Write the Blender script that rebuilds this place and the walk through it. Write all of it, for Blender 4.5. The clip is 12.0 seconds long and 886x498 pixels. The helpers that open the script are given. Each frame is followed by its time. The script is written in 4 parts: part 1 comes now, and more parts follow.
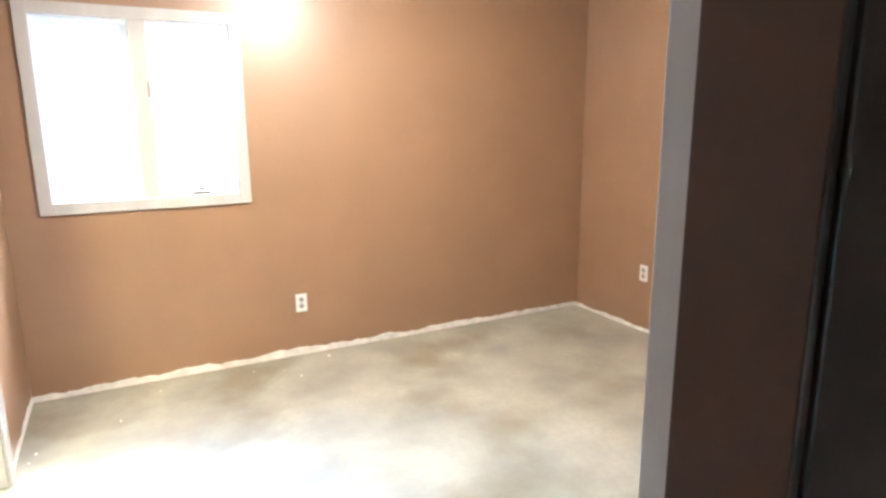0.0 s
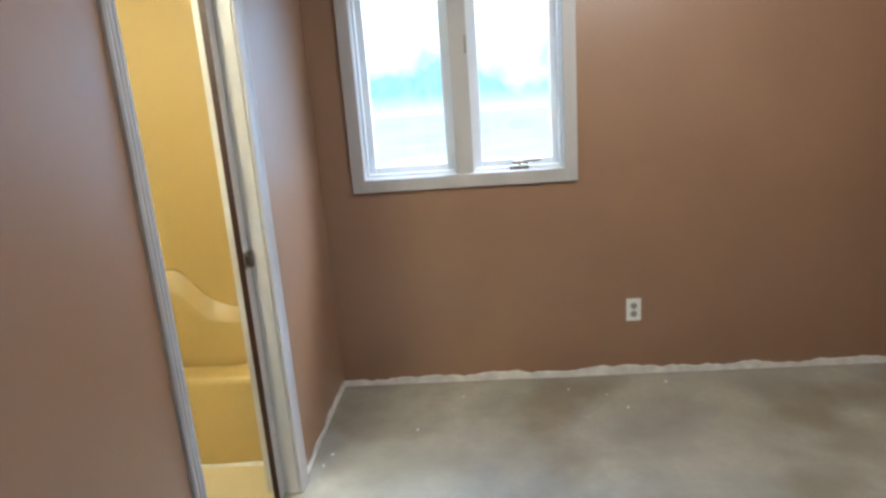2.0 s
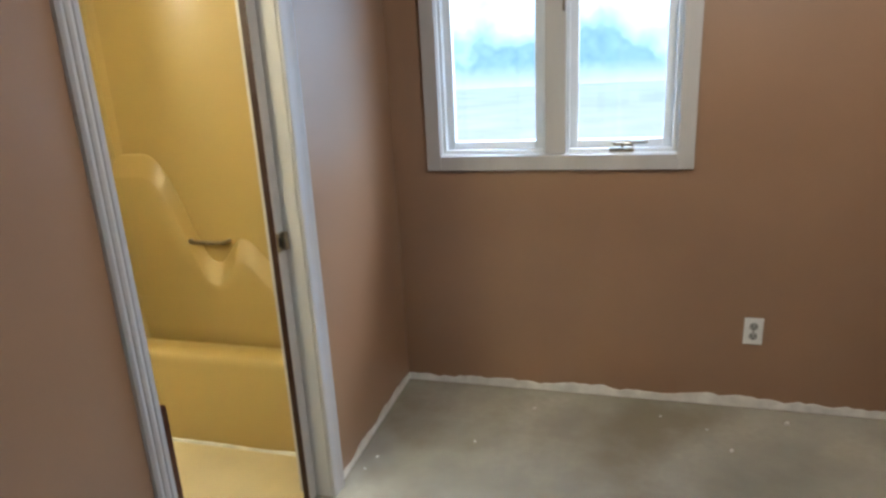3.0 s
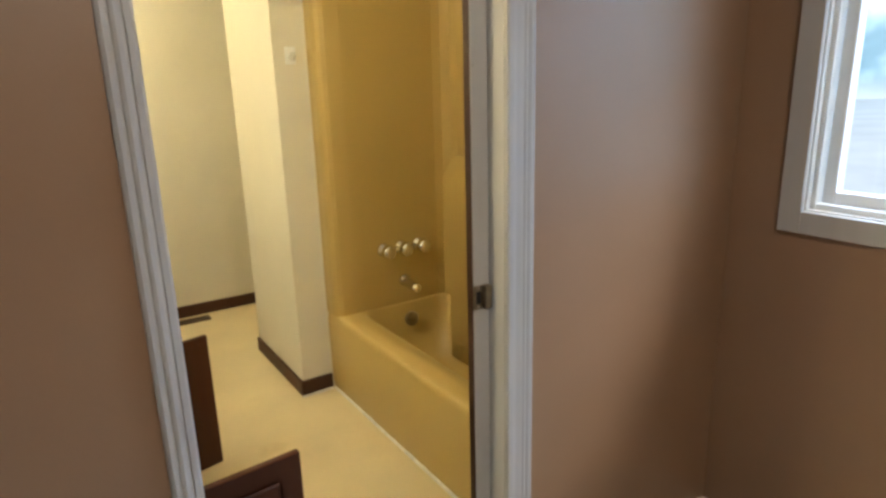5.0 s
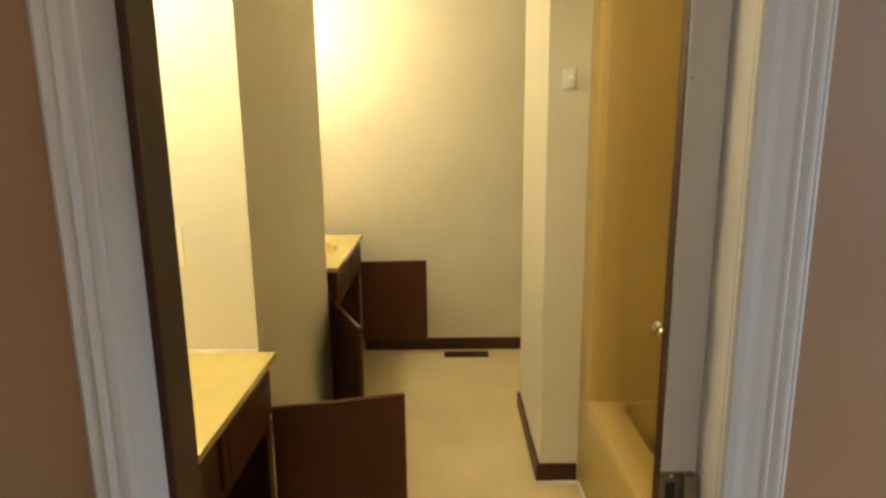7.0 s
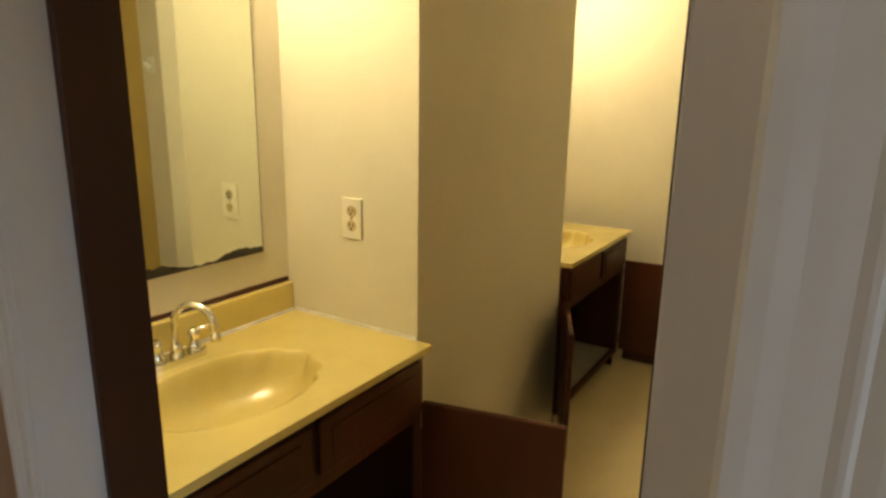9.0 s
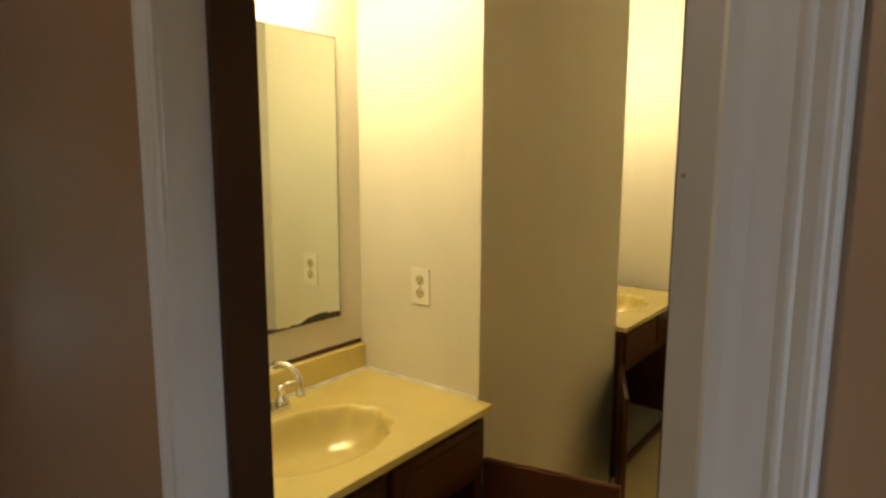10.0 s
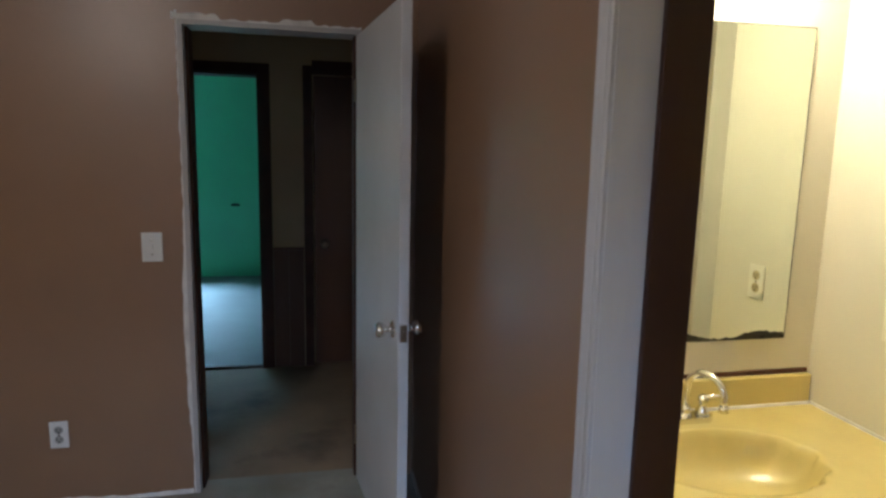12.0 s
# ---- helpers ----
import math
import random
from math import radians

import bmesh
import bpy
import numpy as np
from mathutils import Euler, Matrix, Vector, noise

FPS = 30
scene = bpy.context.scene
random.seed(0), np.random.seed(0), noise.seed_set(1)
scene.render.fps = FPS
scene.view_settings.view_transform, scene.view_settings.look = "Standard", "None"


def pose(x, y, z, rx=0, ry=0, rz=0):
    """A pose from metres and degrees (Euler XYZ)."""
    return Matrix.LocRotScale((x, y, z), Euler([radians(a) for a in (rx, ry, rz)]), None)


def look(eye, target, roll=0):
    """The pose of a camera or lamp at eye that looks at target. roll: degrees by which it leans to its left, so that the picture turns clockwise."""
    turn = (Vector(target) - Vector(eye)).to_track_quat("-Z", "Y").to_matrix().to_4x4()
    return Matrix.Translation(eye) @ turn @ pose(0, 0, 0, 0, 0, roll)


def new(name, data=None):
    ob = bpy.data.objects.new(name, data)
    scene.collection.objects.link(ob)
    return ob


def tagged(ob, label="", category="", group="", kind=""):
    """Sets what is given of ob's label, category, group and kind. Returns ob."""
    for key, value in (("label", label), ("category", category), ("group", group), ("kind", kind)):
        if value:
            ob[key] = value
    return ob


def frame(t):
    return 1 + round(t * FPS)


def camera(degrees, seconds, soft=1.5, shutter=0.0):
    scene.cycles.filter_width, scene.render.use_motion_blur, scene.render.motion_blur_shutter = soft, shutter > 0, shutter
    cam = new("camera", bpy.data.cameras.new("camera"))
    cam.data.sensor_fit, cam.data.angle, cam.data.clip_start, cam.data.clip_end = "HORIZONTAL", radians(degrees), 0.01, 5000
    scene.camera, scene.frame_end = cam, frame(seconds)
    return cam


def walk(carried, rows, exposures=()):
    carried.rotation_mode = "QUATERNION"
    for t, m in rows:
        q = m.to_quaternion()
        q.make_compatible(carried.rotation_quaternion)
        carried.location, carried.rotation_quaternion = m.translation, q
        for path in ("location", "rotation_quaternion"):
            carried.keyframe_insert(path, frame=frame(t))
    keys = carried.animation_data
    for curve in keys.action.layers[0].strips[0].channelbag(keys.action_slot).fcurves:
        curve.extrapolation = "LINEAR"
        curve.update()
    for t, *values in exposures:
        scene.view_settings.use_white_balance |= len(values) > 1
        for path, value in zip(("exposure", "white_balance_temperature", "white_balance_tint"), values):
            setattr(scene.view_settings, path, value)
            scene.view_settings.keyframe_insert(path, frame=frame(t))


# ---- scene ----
cam = camera(71.4, 12.0, soft=2.7)
PATH = [
    (0, (0.532, -3.772, 1.489), (1.441, -2.039, 1.078), -0.41),
    (0.5, (0.596, -3.632, 1.388), (1.003, -1.711, 1.009), -2.60),
    (1, (0.624, -3.382, 1.450), (0.711, -1.443, 0.967), -2.67),
    (1.5, (0.626, -3.140, 1.457), (0.595, -1.199, 0.974), -4.47),
    (2, (0.730, -2.920, 1.455), (0.620, -0.984, 0.964), -4.02),
    (2.5, (0.858, -2.730, 1.439), (0.531, -0.826, 0.920), -2.23),
    (2.7, (0.882, -2.653, 1.431), (0.488, -0.769, 0.890), -2.28),
    (4.3, (1.094, -1.997, 1.433), (-0.209, -0.580, 0.891), -2.99),
    (4.5, (1.077, -1.908, 1.425), (-0.318, -0.581, 0.882), -1.48),
    (5, (1.060, -1.737, 1.437), (-0.559, -0.681, 0.921), -1.61),
    (5.5, (1.067, -1.574, 1.437), (-0.764, -0.941, 0.940), -1.11),
    (6, (0.964, -1.452, 1.426), (-0.941, -1.059, 0.962), -1.08),
    (6.5, (0.799, -1.340, 1.421), (-1.140, -1.087, 1.006), -0.07),
    (7, (0.678, -1.202, 1.428), (-1.281, -1.215, 1.025), -0.61),
    (7.2, (0.621, -1.129, 1.436), (-1.332, -1.274, 1.029), -1.08),
    (8.8, (0.287, -0.876, 1.415), (-1.385, -1.869, 0.945), 1.05),
    (9, (0.295, -0.847, 1.417), (-1.352, -1.883, 0.955), 0.91),
    (9.5, (0.397, -0.804, 1.450), (-1.222, -1.903, 1.036), 0.23),
    (10, (0.442, -0.768, 1.486), (-1.128, -1.974, 1.202), 0.22),
    (10.5, (0.371, -0.734, 1.511), (-1.007, -2.167, 1.289), 1.59),
    (11, (0.334, -0.705, 1.509), (-0.703, -2.398, 1.269), 1.79),
    (11.5, (0.364, -0.701, 1.492), (-0.379, -2.536, 1.211), 0.97),
    (12, (0.437, -0.717, 1.497), (0.030, -2.651, 1.192), 1.23),
]
EXPOSURES = [(0.0, 2.66, 5600, 10), (0.5, 2.1, 5300, 11), (1.0, 1.62, 5200, 12), (1.5, 1.38, 5250, 11), (2.0, 1.08, 5300, 9), (2.5, 0.85, 5450, 9), (4.5, 0.57, 5800, 10), (5.5, 0.38, 6450, 10), (7.0, 0.17, 6950, 10), (9.0, -0.3, 7500, 11), (10.5, -0.5, 7400, 12), (11.0, -0.5, 6800, 13), (12.0, -0.12, 5600, 14)]
walk(cam, [(t, look(eye, target, roll)) for t, eye, target, roll in PATH], EXPOSURES)
WINDOW_WATTS, DOME_GLOW = 188.0, 81.0

# ---- world and large lights ----
world = bpy.data.worlds.new("overcast_sky")
scene.world = world
world.use_nodes = True
wn = world.node_tree.nodes
sky = wn.new("ShaderNodeTexSky")
sky.sky_type = "NISHITA"
sky.sun_disc = False
sky.sun_elevation, sky.sun_rotation = radians(35), radians(200)
sky.air_density, sky.dust_density = 1.0, 4.0
wn["Background"].inputs["Strength"].default_value = 0.15
world.node_tree.links.new(sky.outputs["Color"], wn["Background"].inputs["Color"])

sun = new("overcast_sun", bpy.data.lights.new("overcast_sun", "SUN"))
sun.data.energy, sun.data.angle, sun.data.color = 2.0, radians(20), (1.0, 0.97, 0.92)
sun.matrix_world = look((20, 30, 40), (0, 0, 0))


def area_lamp(name, m, w, h, watts, color):
    lamp = new(name, bpy.data.lights.new(name, "AREA"))
    lamp.data.shape, lamp.data.size, lamp.data.size_y = "RECTANGLE", w, h
    lamp.data.energy, lamp.data.color = watts, color
    lamp.matrix_world = m
    return lamp


WARM = (1.0, 0.74, 0.36)
# sky light falling in over the heads of the two windows
area_lamp("window_daylight", look((0.685, 2.20, 3.15), (0.685, -2.0, 0.4)), 2.6, 1.4, WINDOW_WATTS, (0.47, 0.70, 1.0))
area_lamp("green_room_daylight", look((2.24, -8.95, 2.45), (2.15, -6.5, 0.0)), 0.9, 0.7, 600, (0.50, 0.80, 1.0))


# ---- materials ----
def mat(name, color, rough=0.6, metal=0.0, var=0.08, scale=6.0, fine=60.0, bump=0.05, spec=0.5, coat=0.0, coat_rough=0.15, coat_ior=1.5, dark=None, amount=0.0, wear_scale=1.5, stretch=(1, 1, 1)):
    """Paint-like surface: two scales of colour change, grain, relief, and stains of their own colour."""
    m = bpy.data.materials.new(name)
    m.use_nodes = True
    n, l = m.node_tree.nodes, m.node_tree.links
    b = n["Principled BSDF"]
    b.inputs["Roughness"].default_value, b.inputs["Metallic"].default_value = rough, metal
    b.inputs["Specular IOR Level"].default_value, b.inputs["Coat Weight"].default_value = spec, coat
    b.inputs["Coat Roughness"].default_value, b.inputs["Coat IOR"].default_value = coat_rough, coat_ior
    co = n.new("ShaderNodeTexCoord")
    mp = n.new("ShaderNodeMapping")
    mp.inputs["Scale"].default_value = stretch
    l.new(co.outputs["Object"], mp.inputs["Vector"])

    def tex(s, detail):
        t = n.new("ShaderNodeTexNoise")
        t.inputs["Scale"].default_value, t.inputs["Detail"].default_value = s, detail
        l.new(mp.outputs["Vector"], t.inputs["Vector"])
        return t.outputs["Fac"]

    def ramp(fac, lo, hi, a, c):
        r = n.new("ShaderNodeMapRange")
        r.inputs["From Min"].default_value, r.inputs["From Max"].default_value = lo, hi
        r.inputs["To Min"].default_value, r.inputs["To Max"].default_value = a, c
        l.new(fac, r.inputs["Value"])
        return r.outputs["Result"]

    def mix(fac, a, c, kind="MIX"):
        x = n.new("ShaderNodeMix")
        x.data_type, x.blend_type = "RGBA", kind
        for sock, v in ((x.inputs[0], fac), (x.inputs[6], a), (x.inputs[7], c)):
            if hasattr(v, "node"):
                l.new(v, sock)
            else:
                sock.default_value = v
        return x.outputs[2]

    big, small = tex(scale, 4), tex(fine, 3)
    lowc = tuple(c * (1 - var * 2) for c in color) + (1,)
    highc = tuple(min(1, c * (1 + var)) for c in color) + (1,)
    col = mix(ramp(big, 0.3, 0.7, 0, 1), lowc, highc)
    col = mix(ramp(small, 0.3, 0.7, 0, min(1, var * 2)), col, tuple(c * 0.8 for c in color) + (1,))
    if dark:
        col = mix(ramp(tex(wear_scale, 6), 0.62 - amount, 0.72 - amount * 0.5, 0, 0.75), col, (*dark, 1))
    l.new(col, b.inputs["Base Color"])
    l.new(ramp(big, 0.3, 0.7, rough * 0.88, min(1, rough * 1.12)), b.inputs["Roughness"])
    if bump:
        bp = n.new("ShaderNodeBump")
        bp.inputs["Strength"].default_value, bp.inputs["Distance"].default_value = bump, 0.004
        l.new(small, bp.inputs["Height"])
        l.new(bp.outputs["Normal"], b.inputs["Normal"])
    return m


def glow(name, color, strength):
    m = bpy.data.materials.new(name)
    m.use_nodes = True
    b = m.node_tree.nodes["Principled BSDF"]
    b.inputs["Base Color"].default_value = (0.9, 0.9, 0.9, 1)
    b.inputs["Emission Color"].default_value = (*color, 1)
    b.inputs["Emission Strength"].default_value = strength
    return m


def glass_mat(name):
    m = bpy.data.materials.new(name)
    m.use_nodes = True
    b = m.node_tree.nodes["Principled BSDF"]
    b.inputs["Base Color"].default_value = (0.97, 0.99, 1, 1)
    b.inputs["Roughness"].default_value, b.inputs["Transmission Weight"].default_value, b.inputs["IOR"].default_value = 0.02, 1.0, 1.45
    return m


BROWN = mat("brown_satin_paint", (0.304, 0.177, 0.101), 0.42, var=0.05, scale=2.0, fine=140, bump=0.05, spec=0.38, coat=0.8, coat_rough=0.39, coat_ior=1.6)
CREAM = mat("cream_wall_paint", (0.72, 0.675, 0.56), 0.5, var=0.03, scale=2.5, fine=150, bump=0.08)
WHITE = mat("white_trim_paint", (0.50, 0.48, 0.47), 0.42, var=0.05, scale=9, fine=90, bump=0.06, dark=(0.45, 0.42, 0.38), amount=-0.06, wear_scale=4, stretch=(1, 1, 0.12))
PLASTER = mat("bare_white_plaster", (0.80, 0.78, 0.74), 0.85, var=0.12, scale=14, fine=120, bump=0.25)
CEIL = mat("ceiling_white", (0.75, 0.73, 0.69), 0.9, var=0.04, scale=3, fine=180, bump=0.35)
CONCRETE = mat("concrete_floor", (0.38, 0.355, 0.285), 0.55, var=0.19, scale=2.3, fine=30, bump=0.18, dark=(0.20, 0.165, 0.105), amount=0.08, wear_scale=1.3)
VINYL = mat("cream_sheet_vinyl", (0.66, 0.55, 0.33), 0.34, var=0.05, scale=3, fine=70, bump=0.04, dark=(0.50, 0.38, 0.20), amount=-0.03, wear_scale=2.2)
DARKWOOD = mat("dark_stained_wood", (0.070, 0.020, 0.008), 0.42, var=0.22, scale=5, fine=55, bump=0.10, stretch=(1, 1, 0.10), spec=0.26)
DARKTRIM = mat("dark_brown_trim", (0.075, 0.028, 0.014), 0.5, spec=0.3, var=0.2, scale=6, fine=60, bump=0.08)
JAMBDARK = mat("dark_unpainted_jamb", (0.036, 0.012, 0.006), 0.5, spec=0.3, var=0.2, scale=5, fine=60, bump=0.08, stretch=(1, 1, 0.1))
COUNTER = mat("cultured_marble", (0.67, 0.545, 0.20), 0.22, var=0.05, scale=5, fine=30, bump=0.01, coat=0.5)
FIBRE = mat("almond_fibreglass", (0.45, 0.322, 0.106), 0.40, var=0.012, scale=2, fine=60, bump=0.02, coat=0.1)
CHROME = mat("chrome", (0.78, 0.77, 0.74), 0.10, 1.0, var=0.03, scale=20, fine=120, bump=0.0)
BRASS = mat("tarnished_metal", (0.36, 0.30, 0.22), 0.32, 1.0, var=0.15, scale=30, fine=140, bump=0.03)
BLACK = mat("black_gap", (0.012, 0.010, 0.009), 0.7, var=0.1, bump=0.0)
PLASTIC = mat("ivory_plastic", (0.80, 0.76, 0.66), 0.32, var=0.02, scale=20, fine=150, bump=0.0)
WPLASTIC = mat("white_plastic", (0.82, 0.82, 0.80), 0.32, var=0.02, scale=20, fine=150, bump=0.0)
VINYLWIN = mat("white_window_vinyl", (0.80, 0.82, 0.83), 0.35, var=0.03, scale=8, fine=90, bump=0.02)
DOORPAINT = mat("white_door_paint", (0.70, 0.70, 0.70), 0.42, var=0.04, scale=4, fine=100, bump=0.04)
TAN = mat("tan_hall_paint", (0.55, 0.42, 0.24), 0.6, var=0.04, scale=3, fine=140, bump=0.08)
GREEN = mat("mint_green_paint", (0.17, 0.60, 0.34), 0.55, var=0.04, scale=2, fine=140, bump=0.08)
PANELLING = mat("dark_wood_panelling", (0.125, 0.052, 0.025), 0.4, var=0.2, scale=5, fine=60, bump=0.08, stretch=(1, 1, 0.1))
GREYFLOOR = mat("grey_concrete", (0.22, 0.25, 0.25), 0.6, var=0.12, scale=2, fine=50, bump=0.15)
HALLFLOOR = mat("dirty_brown_floor", (0.36, 0.25, 0.15), 0.65, var=0.2, scale=2.2, fine=45, bump=0.2, dark=(0.09, 0.06, 0.04), amount=0.06, wear_scale=2.0)
MIRROR = mat("mirror_silver", (0.84, 0.89, 0.81), 0.02, 1.0, var=0.0, scale=2, fine=20, bump=0.0)
MIRRORROT = mat("blackened_silvering", (0.035, 0.030, 0.022), 0.3, var=0.2, scale=30, fine=120, bump=0.05)
BOARD = mat("grey_board", (0.34, 0.32, 0.28), 0.7, var=0.12, scale=8, fine=80, bump=0.1)
GLASS = glass_mat("window_glass")
BULB = glow("lit_bulb_glass", (1.0, 0.86, 0.53), 110.0)
GRASS = mat("pale_winter_grass", (0.47, 0.50, 0.52), 0.9, var=0.1, scale=0.4, fine=12, bump=0.3)


# ---- mesh helpers ----
def box(bm, x0, x1, y0, y1, z0, z1, bevel=0.0, mi=0):
    vs = [bm.verts.new((x, y, z)) for x in (x0, x1) for y in (y0, y1) for z in (z0, z1)]
    fs = [bm.faces.new([vs[i] for i in q]) for q in ((0, 1, 3, 2), (4, 6, 7, 5), (0, 4, 5, 1), (2, 3, 7, 6), (0, 2, 6, 4), (1, 5, 7, 3))]
    for f in fs:
        f.material_index = mi
    if bevel:
        es = list({e for f in fs for e in f.edges})
        bmesh.ops.bevel(bm, geom=es, offset=bevel, segments=2, affect="EDGES", profile=0.5)
    return fs


def boxes(*rows, bevel=0.0):
    bm = bmesh.new()
    for r in rows:
        box(bm, *r, bevel=bevel)
    return bm


def cyl(bm, a, b, r0, r1=None, seg=16):
    """A round bar from a to b."""
    a, b = Vector(a), Vector(b)
    r1 = r0 if r1 is None else r1
    q = (b - a).to_track_quat("Z", "Y").to_matrix()
    rings = []
    for p, r in ((a, r0), (b, r1)):
        rings.append([bm.verts.new(p + q @ Vector((r * math.cos(t), r * math.sin(t), 0))) for t in np.linspace(0, 2 * math.pi, seg, endpoint=False)])
    for i in range(seg):
        j = (i + 1) % seg
        bm.faces.new((rings[0][i], rings[0][j], rings[1][j], rings[1][i])).smooth = True
    bm.faces.new(rings[0][::-1])
    bm.faces.new(rings[1])


def lathe(bm, base, axis, profile, seg=20):
    """A turned shape: profile rows of (height along axis, radius)."""
    base, q = Vector(base), Vector(axis).to_track_quat("Z", "Y").to_matrix()
    rings = []
    for h, r in profile:
        rings.append([bm.verts.new(base + q @ Vector((r * math.cos(t), r * math.sin(t), h))) for t in np.linspace(0, 2 * math.pi, seg, endpoint=False)])
    for u, v in zip(rings, rings[1:]):
        for i in range(seg):
            j = (i + 1) % seg
            bm.faces.new((u[i], u[j], v[j], v[i])).smooth = True
    bm.faces.new(rings[0][::-1])
    bm.faces.new(rings[-1])


def tube(bm, pts, r, seg=12):
    """A bent round bar through pts."""
    pts = [Vector(p) for p in pts]
    rings = []
    for i, p in enumerate(pts):
        d = pts[min(i + 1, len(pts) - 1)] - pts[max(i - 1, 0)]
        q = d.to_track_quat("Z", "X").to_matrix()
        rings.append([bm.verts.new(p + q @ Vector((r * math.cos(t), r * math.sin(t), 0))) for t in np.linspace(0, 2 * math.pi, seg, endpoint=False)])
    for u, v in zip(rings, rings[1:]):
        for i in range(seg):
            j = (i + 1) % seg
            bm.faces.new((u[i], u[j], v[j], v[i])).smooth = True
    bm.faces.new(rings[0][::-1])
    bm.faces.new(rings[-1])


def extrude_z(bm, outline, z0, z1):
    """A vertical bar with the plan outline given as (x, y) rows."""
    lo = [bm.verts.new((x, y, z0)) for x, y in outline]
    hi = [bm.verts.new((x, y, z1)) for x, y in outline]
    for i in range(len(outline)):
        j = (i + 1) % len(outline)
        bm.faces.new((lo[i], lo[j], hi[j], hi[i]))
    bm.faces.new(lo[::-1])
    bm.faces.new(hi)


def mesh(name, bm, *materials):
    bmesh.ops.recalc_face_normals(bm, faces=bm.faces)
    me = bpy.data.meshes.new(name)
    bm.to_mesh(me)
    bm.free()
    for m in materials:
        me.materials.append(m)
    return new(name, me)


def part(name, bm, material, parent, label=""):
    ob = mesh(name, bm, material)
    ob.parent = parent
    ob.matrix_parent_inverse = parent.matrix_world.inverted()
    return tagged(ob, label)


def thing(name, label, category, at=(0, 0, 0), group="", kind=""):
    ob = new(name)
    ob.location = at
    bpy.context.view_layer.update()
    return tagged(ob, label, category, group, kind)


def setting(name, bm, *materials, label="", category=""):
    return tagged(mesh(name, bm, *materials), label, category, kind="structure")


def two_faced(bm, axis, sign, test=None):
    """Gives material 1 to the faces that look along sign * axis."""
    bmesh.ops.recalc_face_normals(bm, faces=bm.faces)
    for f in bm.faces:
        if f.normal[axis] * sign > 0.9 and (test is None or test(f.calc_center_median())):
            f.material_index = 1
    return bm


# ---- large structure ----
H = 2.40          # ceiling height
JL, JR = -1.580, -0.875    # bathroom door jamb faces
setting("floor_hall", boxes((-1.6, 3.86, -5.06, -3.50, -0.12, 0)), HALLFLOOR, label="dirty brown bare hallway floor", category="floor")
setting("floor", boxes((-1.6, 3.86, -3.50, 0.15, -0.12, 0)), CONCRETE, label="bare stained concrete floor, carpet removed", category="floor")
setting("floor_bath", boxes((-3.2, -0.065, -2.36, 0.1, -0.02, 0.005)), VINYL, label="cream sheet vinyl bathroom floor, lightly scuffed", category="floor")
setting("floor_green_room", boxes((-0.6, 4.2, -8.45, -5.06, -0.1, 0.0)), GREYFLOOR, label="bare grey concrete floor of the green room", category="floor")
setting("ceiling", boxes((0, 3.86, -3.46, 0.15, H, H + 0.1)), CEIL, label="white textured bedroom ceiling", category="ceiling")
setting("ceiling_bath", boxes((-3.2, -0.002, -2.36, 0.15, H, H + 0.1)), CEIL, label="white bathroom ceiling", category="ceiling")
setting("ceiling_hall", boxes((-1.6, 3.8, -5.06, -3.462, H, H + 0.1)), CEIL, label="white hallway ceiling", category="ceiling")
setting("ceiling_green_room", boxes((-0.6, 4.2, -8.45, -5.062, H, H + 0.1)), CEIL, label="white ceiling of the green room", category="ceiling")

bm = boxes((-0.13, 0, -3.40, JL - 0.03, 0, H), (-0.13, 0, JR + 0.018, 0.0, 0, H), (-0.13, 0, JL - 0.03, JR + 0.018, 2.06, H))
setting("wall_bath", two_faced(bm, 0, -1), BROWN, CREAM, label="brown satin painted wall round the bathroom doorway", category="wall")
WX0, WX1, WZ0, WZ1 = 0.213, 1.163, 1.071, 2.018
bm = boxes((-0.13, WX0, 0, 0.15, 0, H), (WX1, 3.86, 0, 0.15, 0, H), (WX0, WX1, 0, 0.15, 0, WZ0), (WX0, WX1, 0, 0.15, WZ1, H))
setting("wall_north", bm, BROWN, label="brown satin painted wall with a casement window", category="wall")
setting("wall_east", boxes((3.74, 3.86, -3.40, 0, 0, H)), BROWN, label="brown satin painted bedroom wall", category="wall")
EX0, EX1 = 0.258, 0.938
bm = boxes((-0.13, EX0 - 0.02, -3.52, -3.40, 0, H), (EX1 + 0.02, 3.86, -3.52, -3.40, 0, H), (EX0 - 0.02, EX1 + 0.02, -3.52, -3.40, 1.998, H))
setting("wall_entrance", two_faced(bm, 1, -1), BROWN, TAN, label="brown painted wall round the hallway doorway", category="wall")
setting("wall_vanity", boxes((-3.2, -0.132, -2.36, -2.243, 0, H)), CREAM, label="cream painted wall behind the vanities", category="wall")
setting("wall_wing", boxes((-2.073, -1.022, -2.243, -1.755, 0, H)), CREAM, label="cream painted closet block between two vanities", category="wall")
setting("wall_far", boxes((-3.2, -3.065, -2.243, 0.0, 0, H)), CREAM, label="cream painted far bathroom wall", category="wall")
setting("wall_tub_end", boxes((-2.25, -1.576, -0.838, 0.0, 0, H)), CREAM, label="cream painted wall at the foot of the bathtub", category="wall")
setting("wall_bath_north", boxes((-3.2, -0.132, 0.0, 0.15, 0, H)), CREAM, label="cream bathroom outer wall", category="wall")
